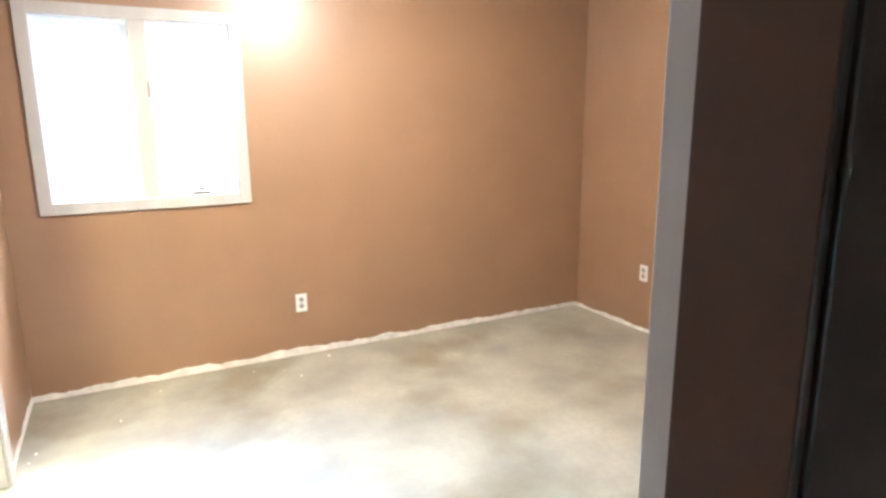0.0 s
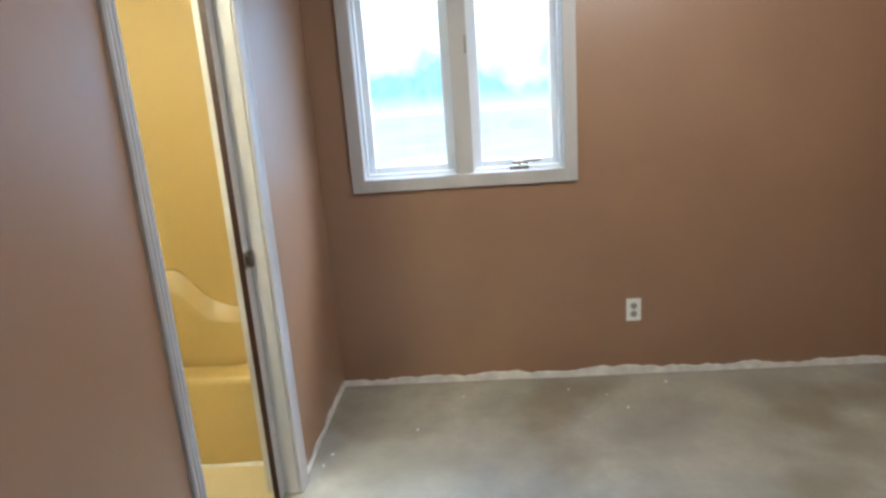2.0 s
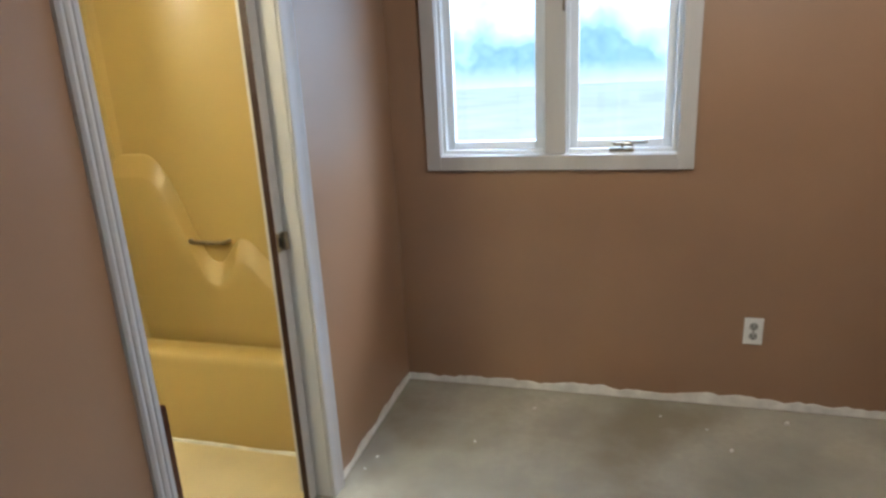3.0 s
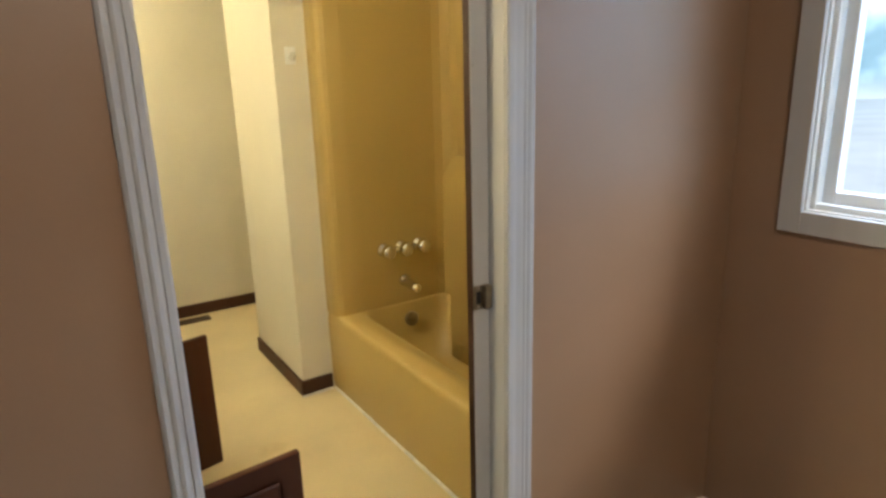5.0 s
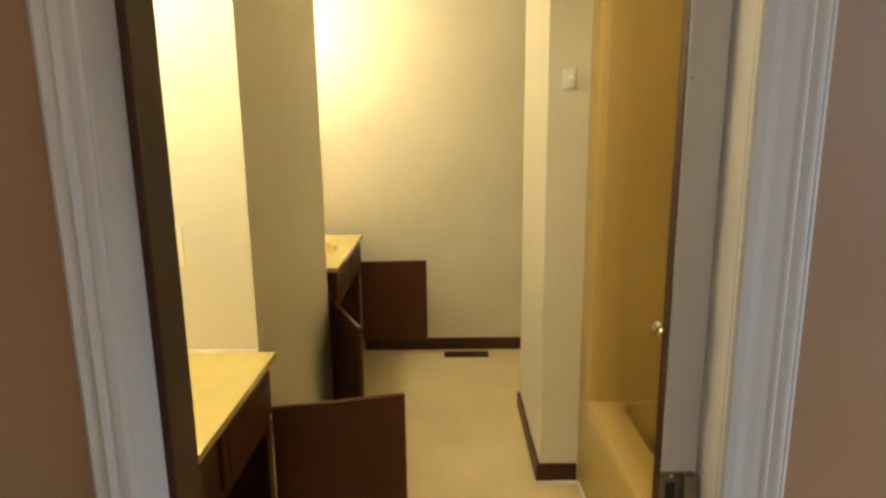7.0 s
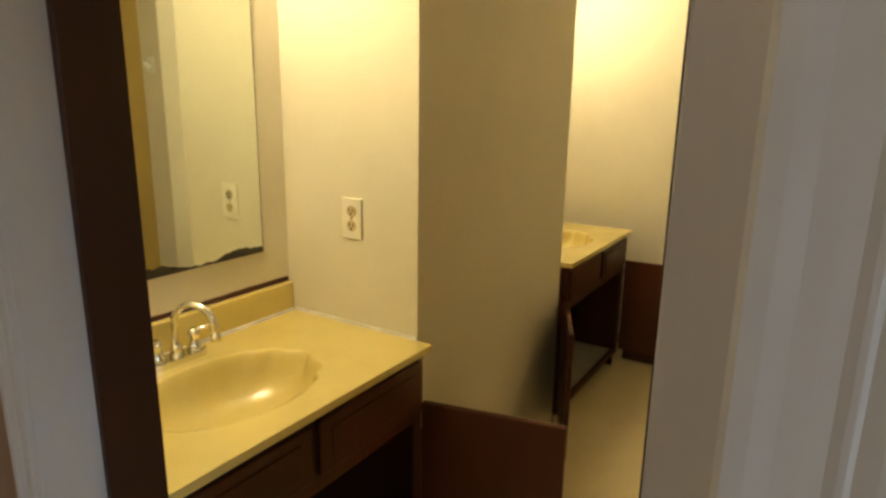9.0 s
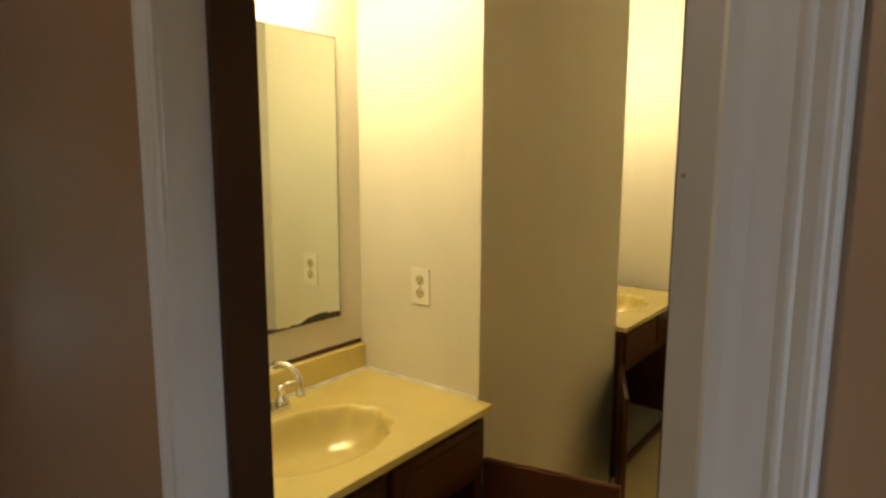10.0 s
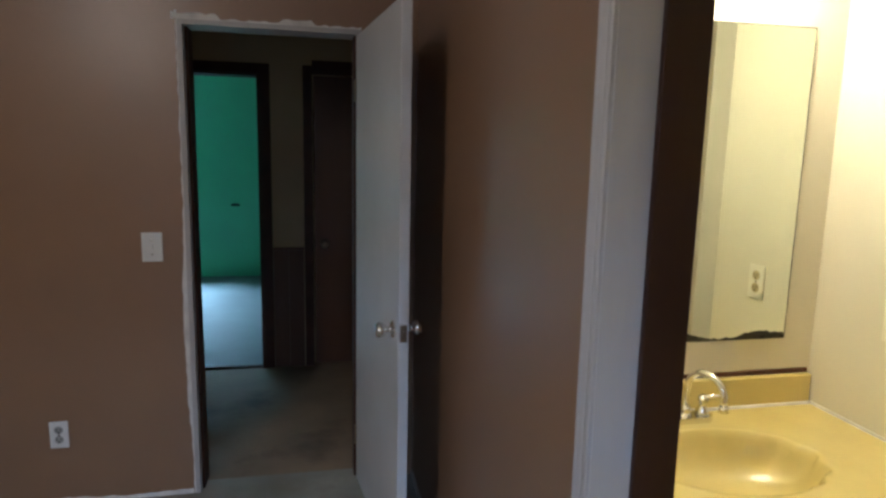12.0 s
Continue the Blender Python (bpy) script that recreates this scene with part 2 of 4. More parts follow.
# hallway and green room
GX0, GX1 = 0.78, 1.54
# third box: unseen backing added behind the closet leaf to block green-room light
bm = boxes((0.46, GX0, -5.12, -5.0, 0, H), (-0.34, 0.46, -5.12, -5.0, 2.02, H), (-0.34, 0.46, -5.12, -5.055, 0, 2.02), (-1.6, -0.34, -5.12, -5.0, 0, H), (GX1, 3.8, -5.12, -5.0, 0, H), (GX0, GX1, -5.12, -5.0, 1.99, H))
setting("wall_hall", two_faced(bm, 1, -1), TAN, GREEN, label="tan painted hallway wall above dark wainscot", category="wall")
setting("wall_hall_west", boxes((-1.6, -1.5, -5.0, -3.52, 0, H)), TAN, label="tan hallway end wall", category="wall")
setting("wall_hall_north", boxes((-1.5, -0.13, -3.52, -3.40, 0, H)), TAN, label="tan hallway wall", category="wall")
setting("wall_hall_east", boxes((3.7, 3.8, -5.0, -3.52, 0, H)), TAN, label="tan hallway end wall", category="wall")
VX0, VX1, VZ0, VZ1 = 1.83, 2.65, 1.05, 1.88
bm = boxes((-0.6, VX0, -8.45, -8.30, 0, H), (VX1, 4.2, -8.45, -8.30, 0, H), (VX0, VX1, -8.45, -8.30, 0, VZ0), (VX0, VX1, -8.45, -8.30, VZ1, H))
setting("wall_green_south", bm, GREEN, label="mint green painted wall with a window", category="wall")
setting("wall_green_west", boxes((-0.6, -0.5, -8.30, -5.12, 0, H)), GREEN, label="mint green painted wall", category="wall")
setting("wall_green_east", boxes((4.1, 4.2, -8.30, -5.12, 0, H)), GREEN, label="mint green painted wall", category="wall")


# ---- door frames and trim ----
def ragged_strip(bm, p0, p1, out, z0, height, rough, seed, step=0.025):
    """A thin band of bare plaster along a wall foot, its upper edge torn."""
    rnd = random.Random(seed)
    p0, p1, out = Vector(p0), Vector(p1), Vector(out)
    n = max(2, int((p1 - p0).length / step))
    prev, hgt = None, height
    for i in range(n + 1):
        p = p0.lerp(p1, i / n)
        hgt += (height - hgt) * 0.25 + rnd.uniform(-rough, rough)
        hgt = max(0.006, hgt)
        row = [bm.verts.new(p + Vector((0, 0, z0))), bm.verts.new(p + out * 0.004 + Vector((0, 0, z0))), bm.verts.new(p + out * 0.003 + Vector((0, 0, z0 + hgt))), bm.verts.new(p + Vector((0, 0, z0 + hgt + 0.002)))]
        if prev:
            for a in range(4):
                c = (a + 1) % 4
                bm.faces.new((prev[a], prev[c], row[c], row[a]))
        else:
            bm.faces.new(row)
        prev = row
    bm.faces.new(prev[::-1])


bm = bmesh.new()
ragged_strip(bm, (0.0, 0, 0), (3.74, 0, 0), (0, -1, 0), 0.004, 0.034, 0.008, 3)
ragged_strip(bm, (0, -0.800, 0), (0, -0.004, 0), (1, 0, 0), 0.008, 0.034, 0.007, 4)
ragged_strip(bm, (0, -3.40, 0), (0, JL - 0.05, 0), (1, 0, 0), 0, 0.020, 0.003, 5)
ragged_strip(bm, (3.74, -3.40, 0), (3.74, 0, 0), (-1, 0, 0), 0, 0.022, 0.005, 6)
ragged_strip(bm, (EX1 + 0.03, -3.40, 0), (3.74, -3.40, 0), (0, 1, 0), 0, 0.022, 0.005, 7)
setting("baseboard", bm, PLASTER, label="ragged unpainted plaster band where the skirting was removed", category="trim")

# bathroom door frame: painted front half, dark stop at the back
def door_frame_bath():
    t = thing("door_1", "bathroom door frame without its door, white front edge and dark inner stop", "door frame", (0, (JL + JR) / 2, 0), kind="structure")
    SX, SY = -0.062, -0.922      # front face and free edge of the latch-side stop
    part("jamb", boxes((-0.135, 0.004, JL - 0.029, JL, 0, 2.03), bevel=0.002), WHITE, t)
    part("jamb", boxes((-0.128, -0.003, JR, JR + 0.017, 0, 2.03), bevel=0.003), WHITE, t)
    part("head", boxes((-0.135, 0.004, JL - 0.029, JR + 0.017, 2.03, 2.058), bevel=0.002), WHITE, t)
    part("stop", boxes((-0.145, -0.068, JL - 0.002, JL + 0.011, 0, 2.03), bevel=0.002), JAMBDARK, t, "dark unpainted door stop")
    s = part("stop", boxes((-0.084, SX, SY, JR - 0.0005, 0, 2.015), bevel=0.002), WHITE, t, "deep white painted door stop")
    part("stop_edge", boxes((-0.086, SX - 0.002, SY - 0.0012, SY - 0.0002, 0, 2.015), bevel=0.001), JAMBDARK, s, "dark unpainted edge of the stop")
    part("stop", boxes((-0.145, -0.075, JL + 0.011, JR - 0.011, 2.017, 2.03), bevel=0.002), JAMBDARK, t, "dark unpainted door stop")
    bm = bmesh.new()
    lathe(bm, (SX - 0.0005, SY + 0.006, 1.475), (1, 0, 0), [(0, 0.002), (0.0015, 0.002), (0.002, 0.001)], 10)
    part("nail", bm, BRASS, s, "bent nail head left in the stop")
    bm = bmesh.new()
    y0, y1 = -0.876, -0.802
    w = y1 - y0
    prof = [(0.0005, 0), (0.007, 0), (0.010, 0.05), (0.0112, 0.18), (0.0108, 0.32), (0.0118, 0.46), (0.0122, 0.58), (0.0136, 0.64), (0.0139, 0.68), (0.0128, 0.715), (0.0138, 0.76), (0.0152, 0.83), (0.0152, 0.88), (0.0140, 0.91), (0.0148, 0.95), (0.0130, 1.0), (0.0005, 1.0)]
    extrude_z(bm, [(x, y0 + u * w) for x, u in prof], 0.0, 2.11)
    part("casing", bm, WHITE, t, "white moulded door casing")
    bm = bmesh.new()
    prof = [(0.0005, 0), (0.010, 0), (0.012, 0.08), (0.012, 0.26), (0.009, 0.30), (0.012, 0.40), (0.014, 0.52), (0.012, 0.62), (0.009, 0.66), (0.012, 0.74), (0.013, 0.86), (0.008, 0.98), (0.0005, 1.0)]
    extrude_z(bm, [(x, JL - 0.001 - u * 0.052) for x, u in prof], 0.0, 2.11)
    part("casing", bm, WHITE, t, "narrow white moulded door casing")
    bm = boxes((0.0005, 0.016, JL - 0.002, y0 - 0.001, 2.035, 2.11), bevel=0.003)
    part("head_casing", bm, WHITE, t)
    s = part("strike_plate", boxes((SX - 0.001, SX + 0.0025, SY - 0.001, SY + 0.044, 0.913, 0.973), bevel=0.001), BRASS, t, "tarnished metal strike plate")
    part("lip", boxes((SX + 0.002, SX + 0.014, SY + 0.026, SY + 0.046, 0.914, 0.972), bevel=0.003), BRASS, s)
    part("latch_hole", boxes((SX + 0.0023, SX + 0.003, SY + 0.006, SY + 0.019, 0.928, 0.958)), BLACK, s)
    for z in (0.919, 0.967):
        bm = bmesh.new()
        lathe(bm, (SX + 0.002, SY + 0.013, z), (1, 0, 0), [(0, 0.004), (0.0012, 0.0035), (0.0016, 0.001)], 10)
        part("screw", bm, CHROME, s)


door_frame_bath()


def door_frame_entrance():
    t = thing("door_frame", "entrance door frame of bare white wood, casing removed", "door frame", ((EX0 + EX1) / 2, -3.46, 0), kind="structure")
    part("jamb", boxes((EX1, EX1 + 0.0195, -3.53, -3.392, 0, 1.978), bevel=0.002), WHITE, t)
    part("jamb", boxes((EX0 - 0.0195, EX0, -3.53, -3.392, 0, 1.978), bevel=0.002), WHITE, t)
    part("head", boxes((EX0 - 0.0195, EX1 + 0.0195, -3.53, -3.392, 1.978, 1.9975), bevel=0.002), WHITE, t)
    part("stop", boxes((EX1 - 0.011, EX1 + 0.001, -3.54, -3.432, 0, 1.978), bevel=0.002), DARKTRIM, t, "dark unpainted door stop")
    part("stop", boxes((EX0 - 0.001, EX0 + 0.011, -3.54, -3.432, 0, 1.978), bevel=0.002), DARKTRIM, t, "dark unpainted door stop")
    part("casing", boxes((EX1 + 0.004, EX1 + 0.14, -3.542, -3.5215, 0, 2.06), bevel=0.003), DARKTRIM, t, "dark brown casing facing the hallway")
    part("casing", boxes((EX0 - 0.062, EX0 - 0.004, -3.542, -3.5215, 0, 2.06), bevel=0.003), DARKTRIM, t, "dark brown casing facing the hallway")
    # bare patches where the casing was pulled off
    rnd = random.Random(11)
    bm = bmesh.new()
    prev = None
    for i in range(81):
        z = 2.03 * i / 80
        w = 0.003 + 0.016 * max(0, math.sin(z * 3.1 - 0.6)) + rnd.uniform(0, 0.006)
        row = [bm.verts.new((EX1 + 0.0205, -3.3995, z)), bm.verts.new((EX1 + 0.0205, -3.396, z)), bm.verts.new((EX1 + 0.02 + w, -3.3965, z)), bm.verts.new((EX1 + 0.02 + w, -3.3995, z))]
        if prev:
            for a in range(4):
                bm.faces.new((prev[a], prev[(a + 1) % 4], row[(a + 1) % 4], row[a]))
        prev = row
    part("bare_plaster", bm, PLASTER, t, "bare white plaster with torn paint edge")
    bm = bmesh.new()
    prev = None
    for i in range(41):
        x = EX0 - 0.02 + (EX1 - EX0 + 0.06) * i / 40
        w = 0.003 + (0.016 if 0.25 < i / 40 < 0.45 or i > 30 else 0.0) + rnd.uniform(0, 0.008)
        row = [bm.verts.new((x, -3.3995, 1.9985)), bm.verts.new((x, -3.396, 1.9985)), bm.verts.new((x, -3.3965, 1.998 + w)), bm.verts.new((x, -3.3995, 1.998 + w))]
        if prev:
            for a in range(4):
                bm.faces.new((prev[a], prev[(a + 1) % 4], row[(a + 1) % 4], row[a]))
        prev = row
    part("bare_plaster", bm, PLASTER, t, "bare white plaster with torn paint edge")


door_frame_entrance()


def knob(parent, at, axis):
    bm = bmesh.new()
    lathe(bm, at, axis, [(0, 0.031), (0.004, 0.031), (0.008, 0.027), (0.010, 0.013), (0.026, 0.011), (0.032, 0.018), (0.040, 0.026), (0.052, 0.027), (0.060, 0.022), (0.063, 0.010)], 24)
    part("knob", bm, CHROME, parent, "polished metal door knob")


def bedroom_door():
    """White hollow-core leaf, open about square to its wall."""
    t = thing("door_2", "open white flush bedroom door with metal knobs", "door", (EX0 + 0.002, -3.405, 0))
    W = 0.74
    part("leaf", boxes((EX0 - 0.033, EX0 + 0.002, -3.405, -3.405 + W, 0.012, 1.972), bevel=0.002), DOORPAINT, t)
    y = -3.405 + W - 0.065
    knob(t, (EX0 + 0.002, y, 0.905), (1, 0, 0))
    knob(t, (EX0 - 0.033, y, 0.905), (-1, 0, 0))
    part("latch", boxes((EX0 - 0.027, EX0 - 0.004, -3.405 + W - 0.001, -3.405 + W + 0.002, 0.876, 0.934), (EX0 - 0.021, EX0 - 0.010, -3.405 + W, -3.405 + W + 0.010, 0.896, 0.914), bevel=0.001), BRASS, t, "metal latch plate on the door edge")
    for z in (0.22, 1.75):
        bm = bmesh.new()
        cyl(bm, (EX0 + 0.006, -3.398, z - 0.045), (EX0 + 0.006, -3.398, z + 0.045), 0.006, seg=10)
        part("hinge", bm, BRASS, t)
    t.matrix_world = Matrix.Translation(t.location) @ pose(0, 0, 0, 0, 0, DOOR_TURN)


DOOR_TURN = 7.0
bedroom_door()


# ---- bedroom window ----
def window_bedroom():
    t = thing("window_1", "white double casement window with crank handle", "window", ((WX0 + WX1) / 2, 0.0, WZ0), kind="structure")
    ox0, ox1, oz0, oz1 = 0.155, 1.221, 1.013, 2.076
    # flat casing, mitred look by four boards
    part("casing", boxes((ox0, WX0 + 0.004, -0.018, 0.0, oz0, oz1), bevel=0.003), WHITE, t)
    part("casing", boxes((WX1 - 0.004, ox1, -0.018, 0.0, oz0, oz1), bevel=0.003), WHITE, t)
    part("casing", boxes((WX0 + 0.004, WX1 - 0.004, -0.018, 0.0, oz0, WZ0 + 0.004), bevel=0.003), WHITE, t)
    part("casing", boxes((WX0 + 0.004, WX1 - 0.004, -0.018, 0.0, WZ1 - 0.004, oz1), bevel=0.003), WHITE, t)
    # lining of the opening
    d = 0.008
    part("jamb", boxes((WX0, WX0 + d, 0.001, 0.148, WZ0, WZ1)), VINYLWIN, t)
    part("jamb", boxes((WX1 - d, WX1, 0.001, 0.148, WZ0, WZ1)), VINYLWIN, t)
    part("window_sill", boxes((WX0 + d, WX1 - d, 0.001, 0.148, WZ0, WZ0 + d)), VINYLWIN, t)
    part("head", boxes((WX0 + d, WX1 - d, 0.001, 0.148, WZ1 - d, WZ1)), VINYLWIN, t)
    mx0, mx1 = 0.655, 0.735
    part("mullion", boxes((mx0, mx1, -0.006, 0.12, WZ0 + d, WZ1 - d), bevel=0.003), WHITE, t)
    for a, c in ((WX0 + d, mx0), (mx1, WX1 - d)):
        s = part("sash", boxes((a, a + 0.014, 0.018, 0.05, WZ0 + d, WZ1 - d), (c - 0.014, c, 0.018, 0.05, WZ0 + d, WZ1 - d), (a + 0.014, c - 0.014, 0.018, 0.05, WZ0 + d, WZ0 + d + 0.016), (a + 0.014, c - 0.014, 0.018, 0.05, WZ1 - d - 0.016, WZ1 - d), bevel=0.002), VINYLWIN, t)
        a2, c2, z2, z3 = a + 0.012, c - 0.012, WZ0 + 0.022, WZ1 - 0.022
        w = 0.034
        part("sash_frame", boxes((a2, a2 + w, 0.052, 0.095, z2, z3), (c2 - w, c2, 0.052, 0.095, z2, z3), (a2 + w, c2 - w, 0.052, 0.095, z2, z2 + w), (a2 + w, c2 - w, 0.052, 0.095, z3 - w, z3), bevel=0.004), VINYLWIN, s)
        p = part("pane", boxes((a2 + w - 0.004, c2 - w + 0.004, 0.070, 0.074, z2 + w - 0.004, z3 - w + 0.004)), GLASS, s)
        p.visible_shadow = False
    bm = boxes((0.905, 1.000, 0.004, 0.050, WZ0 + d, WZ0 + d + 0.020), bevel=0.006)
    tube(bm, [(0.955, 0.025, WZ0 + d + 0.014), (0.955, 0.012, WZ0 + d + 0.034), (0.968, 0.004, WZ0 + d + 0.042), (1.030, -0.002, WZ0 + d + 0.040), (1.052, -0.004, WZ0 + d + 0.044)], 0.006)
    k = part("crank_handle", bm, BRASS, t, "grey metal window crank")
    bm = bmesh.new()
    tube(bm, [(0.992, 0.01, WZ0 + 0.034), (0.985, -0.006, WZ0 + 0.040), (0.955, -0.012, WZ0 + 0.046), (0.93, -0.012, WZ0 + 0.043), (0.918, -0.012, WZ0 + 0.048)], 0.006)
    part("lever", bm, BRASS, k)
    part("sash_lock", boxes((0.722, 0.732, -0.012, -0.004, 1.62, 1.70), bevel=0.003), BRASS, t, "dark metal sash lock")


window_bedroom()


# ---- outlets and switch ----
SOCKET = mat("almond_receptacle", (0.56, 0.46, 0.26), 0.4, var=0.05, scale=20, fine=150, bump=0.0)
GREYSOCKET = mat("grey_receptacle", (0.42, 0.42, 0.41), 0.4, var=0.05, scale=20, fine=150, bump=0.0)


def outlet(at, rz, material, socket, label, group="power outlets"):
    """Duplex wall outlet; built facing -y."""
    t = thing("power_outlet", label, "power outlet", at, group=group)
    x, y, z = at
    part("cover_plate", boxes((x - 0.036, x + 0.036, y - 0.006, y, z - 0.058, z + 0.058), bevel=0.0025), material, t)
    for dz in (-0.021, 0.021):
        bm = bmesh.new()
        lathe(bm, (x, y - 0.0055, z + dz), (0, -1, 0), [(0, 0.0165), (0.002, 0.0165), (0.0026, 0.0155)], 24)
        s = part("socket", bm, socket, t)
        part("slot", boxes((x - 0.0085, x - 0.0055, y - 0.0088, y - 0.0078, z + dz - 0.002, z + dz + 0.009), (x + 0.0055, x + 0.0085, y - 0.0088, y - 0.0078, z + dz - 0.002, z + dz + 0.007), (x - 0.003, x + 0.003, y - 0.0088, y - 0.0078, z + dz - 0.011, z + dz - 0.005)), BLACK, s)
    bm = bmesh.new()
    lathe(bm, (x, y - 0.0055, z), (0, -1, 0), [(0, 0.004), (0.0012, 0.0035), (0.0016, 0.001)], 10)
    part("screw", bm, CHROME, t)
    t.matrix_world = Matrix.Translation(at) @ pose(0, 0, 0, 0, 0, rz)


outlet((1.486, -0.0005, 0.352), 0, WPLASTIC, GREYSOCKET, "white duplex power outlet on the brown wall below the window")
outlet((3.7395, -0.70, 0.42), -90, WPLASTIC, GREYSOCKET, "white duplex power outlet low on the brown side wall")
outlet((1.484, -3.3995, 0.311), 180, WPLASTIC, GREYSOCKET, "white duplex power outlet low beside the hallway doorway")
outlet((-1.0215, -1.978, 1.095), 90, PLASTIC, SOCKET, "ivory duplex power outlet above the vanity top")


def light_switch(at, rz):
    x, y, z = at
    t = thing("light_switch", "white toggle light switch beside the hallway doorway", "light switch", at)
    part("cover_plate", boxes((x - 0.040, x + 0.040, y - 0.006, y, z - 0.060, z + 0.060), bevel=0.0025), WPLASTIC, t)
    part("toggle", boxes((x - 0.005, x + 0.005, y - 0.017, y - 0.004, z - 0.010, z + 0.012), bevel=0.002), WPLASTIC, t)
    for dz in (-0.03, 0.03):
        bm = bmesh.new()
        lathe(bm, (x, y - 0.0055, z + dz), (0, -1, 0), [(0, 0.004), (0.0012, 0.0035), (0.0016, 0.001)], 10)
        part("screw", bm, CHROME, t)
    t.matrix_world = Matrix.Translation(at) @ pose(0, 0, 0, 0, 0, rz)


light_switch((1.088, -3.3995, 1.095), 180)


def ceiling_light(at):
    x, y, z = at
    t = thing("ceiling_light", "lit frosted glass dome ceiling light in the bedroom", "ceiling light", at)
    bm = bmesh.new()
    lathe(bm, (x, y, z), (0, 0, -1), [(0, 0.15), (0.018, 0.15), (0.022, 0.145)], 32)
    part("base", bm, WPLASTIC, t)
    bm = bmesh.new()
    lathe(bm, (x, y, z - 0.022), (0, 0, -1), [(0, 0.135), (0.03, 0.128), (0.06, 0.10), (0.078, 0.06), (0.084, 0.01)], 32)
    part("shade", bm, glow("lit_dome_glass", (1.0, 0.87, 0.68), DOME_GLOW), t, "glowing frosted glass dome")


ceiling_light((1.65, -1.35, H))


# ---- bathroom ----
def open_door(parent, hinge, length, z0, z1, turn, front):
    """A cabinet door seen open: slab with a raised field on its front face. turn: degrees from +y; front: the side (+1/-1 in x) that the face looks to."""
    hx, hy = hinge
    rot = Matrix.Translation((hx, hy, 0)) @ pose(0, 0, 0, 0, 0, turn)
    th = 0.019
    bm = bmesh.new()
    box(bm, -th / 2, th / 2, 0.002, length, z0, z1, bevel=0.004)
    bm.transform(rot)
    door = part("door", bm, DARKWOOD, parent, "dark stained cabinet door standing open")
    bm = bmesh.new()
    s = front * th / 2
    # routed frame line and raised field
    m = 0.05
    rows = [(m, 0.0), (m + 0.008, -0.0), (m + 0.014, 0.006), (m + 0.030, 0.008)]
    rings = []
    for inset, h in rows:
        rings.append([bm.verts.new((s + front * (h - 0.001 if h else 0.0006), a, c)) for a, c in ((inset, z0 + inset), (length - inset, z0 + inset), (length - inset, z1 - inset), (inset, z1 - inset))])
    for u, v in zip(rings, rings[1:]):
        for i in range(4):
            bm.faces.new((u[i], u[(i + 1) % 4], v[(i + 1) % 4], v[i]))
    bm.faces.new(rings[-1])
    bm.faces.new(rings[0][::-1])
    bm.transform(rot)
    part("raised_panel", bm, DARKWOOD, door)
    for z in (z0 + 0.06, z1 - 0.06):
        bm = bmesh.new()
        cyl(bm, (0, 0.0, z - 0.022), (0, 0.0, z + 0.022), 0.005, seg=8)
        bm.transform(rot)
        part("hinge", bm, BRASS, door)
    return door


def vanity(x0, x1, doors, label):
    """Dark vanity base between x0 (far) and x1 (near) with open doors; face at y = -1.735."""
    yf, yb = -1.733, -2.241
    t = thing("vanity_cabinet", label, "vanity cabinet", ((x0 + x1) / 2, (yf + yb) / 2, 0), group="bathroom vanities")
    th = 0.018
    part("side_panel", boxes((x0, x0 + th, yb, yf - 0.02, 0.0, 0.756)), DARKWOOD, t)
    part("side_panel", boxes((x1 - th, x1, yb, yf - 0.02, 0.0, 0.756)), DARKWOOD, t)
    part("bottom_panel", boxes((x0 + th, x1 - th, yb, yf - 0.02, 0.085, 0.10)), BOARD, t, "grey worn cabinet floor board")
    part("toe_kick", boxes((x0 + th, x1 - th, yf - 0.075, yf - 0.06, 0.005, 0.085)), DARKTRIM, t)
    part("back_panel", boxes((x0 + th, x1 - th, yb, yb + 0.006, 0.10, 0.756)), DARKTRIM, t)
    xm = (x0 + x1) / 2
    st = 0.045
    part("face_frame", boxes((x0, x0 + st, yf - 0.02, yf, 0.085, 0.756), (x1 - st, x1, yf - 0.02, yf, 0.085, 0.756), (x0 + st, x1 - st, yf - 0.02, yf, 0.724, 0.756), (x0 + st, x1 - st, yf - 0.02, yf, 0.555, 0.600), (x0 + st, x1 - st, yf - 0.02, yf, 0.085, 0.115), (xm - 0.022, xm + 0.022, yf - 0.02, yf, 0.600, 0.724), bevel=0.001), DARKWOOD, t)
    for a, c in ((x0 + 0.03, xm - 0.012), (xm + 0.012, x1 - 0.03)):
        d = part("drawer_front", boxes((a, c, yf + 0.001, yf + 0.017, 0.602, 0.738), bevel=0.004), DARKWOOD, t)
        part("raised_panel", boxes((a + 0.035, c - 0.035, yf + 0.0175, yf + 0.021, 0.628, 0.712), bevel=0.0015), DARKWOOD, d)
    for hinge_x, turn, front in doors:
        open_door(t, (hinge_x, yf + 0.006), 0.400, 0.105, 0.609, turn, front)
    return t


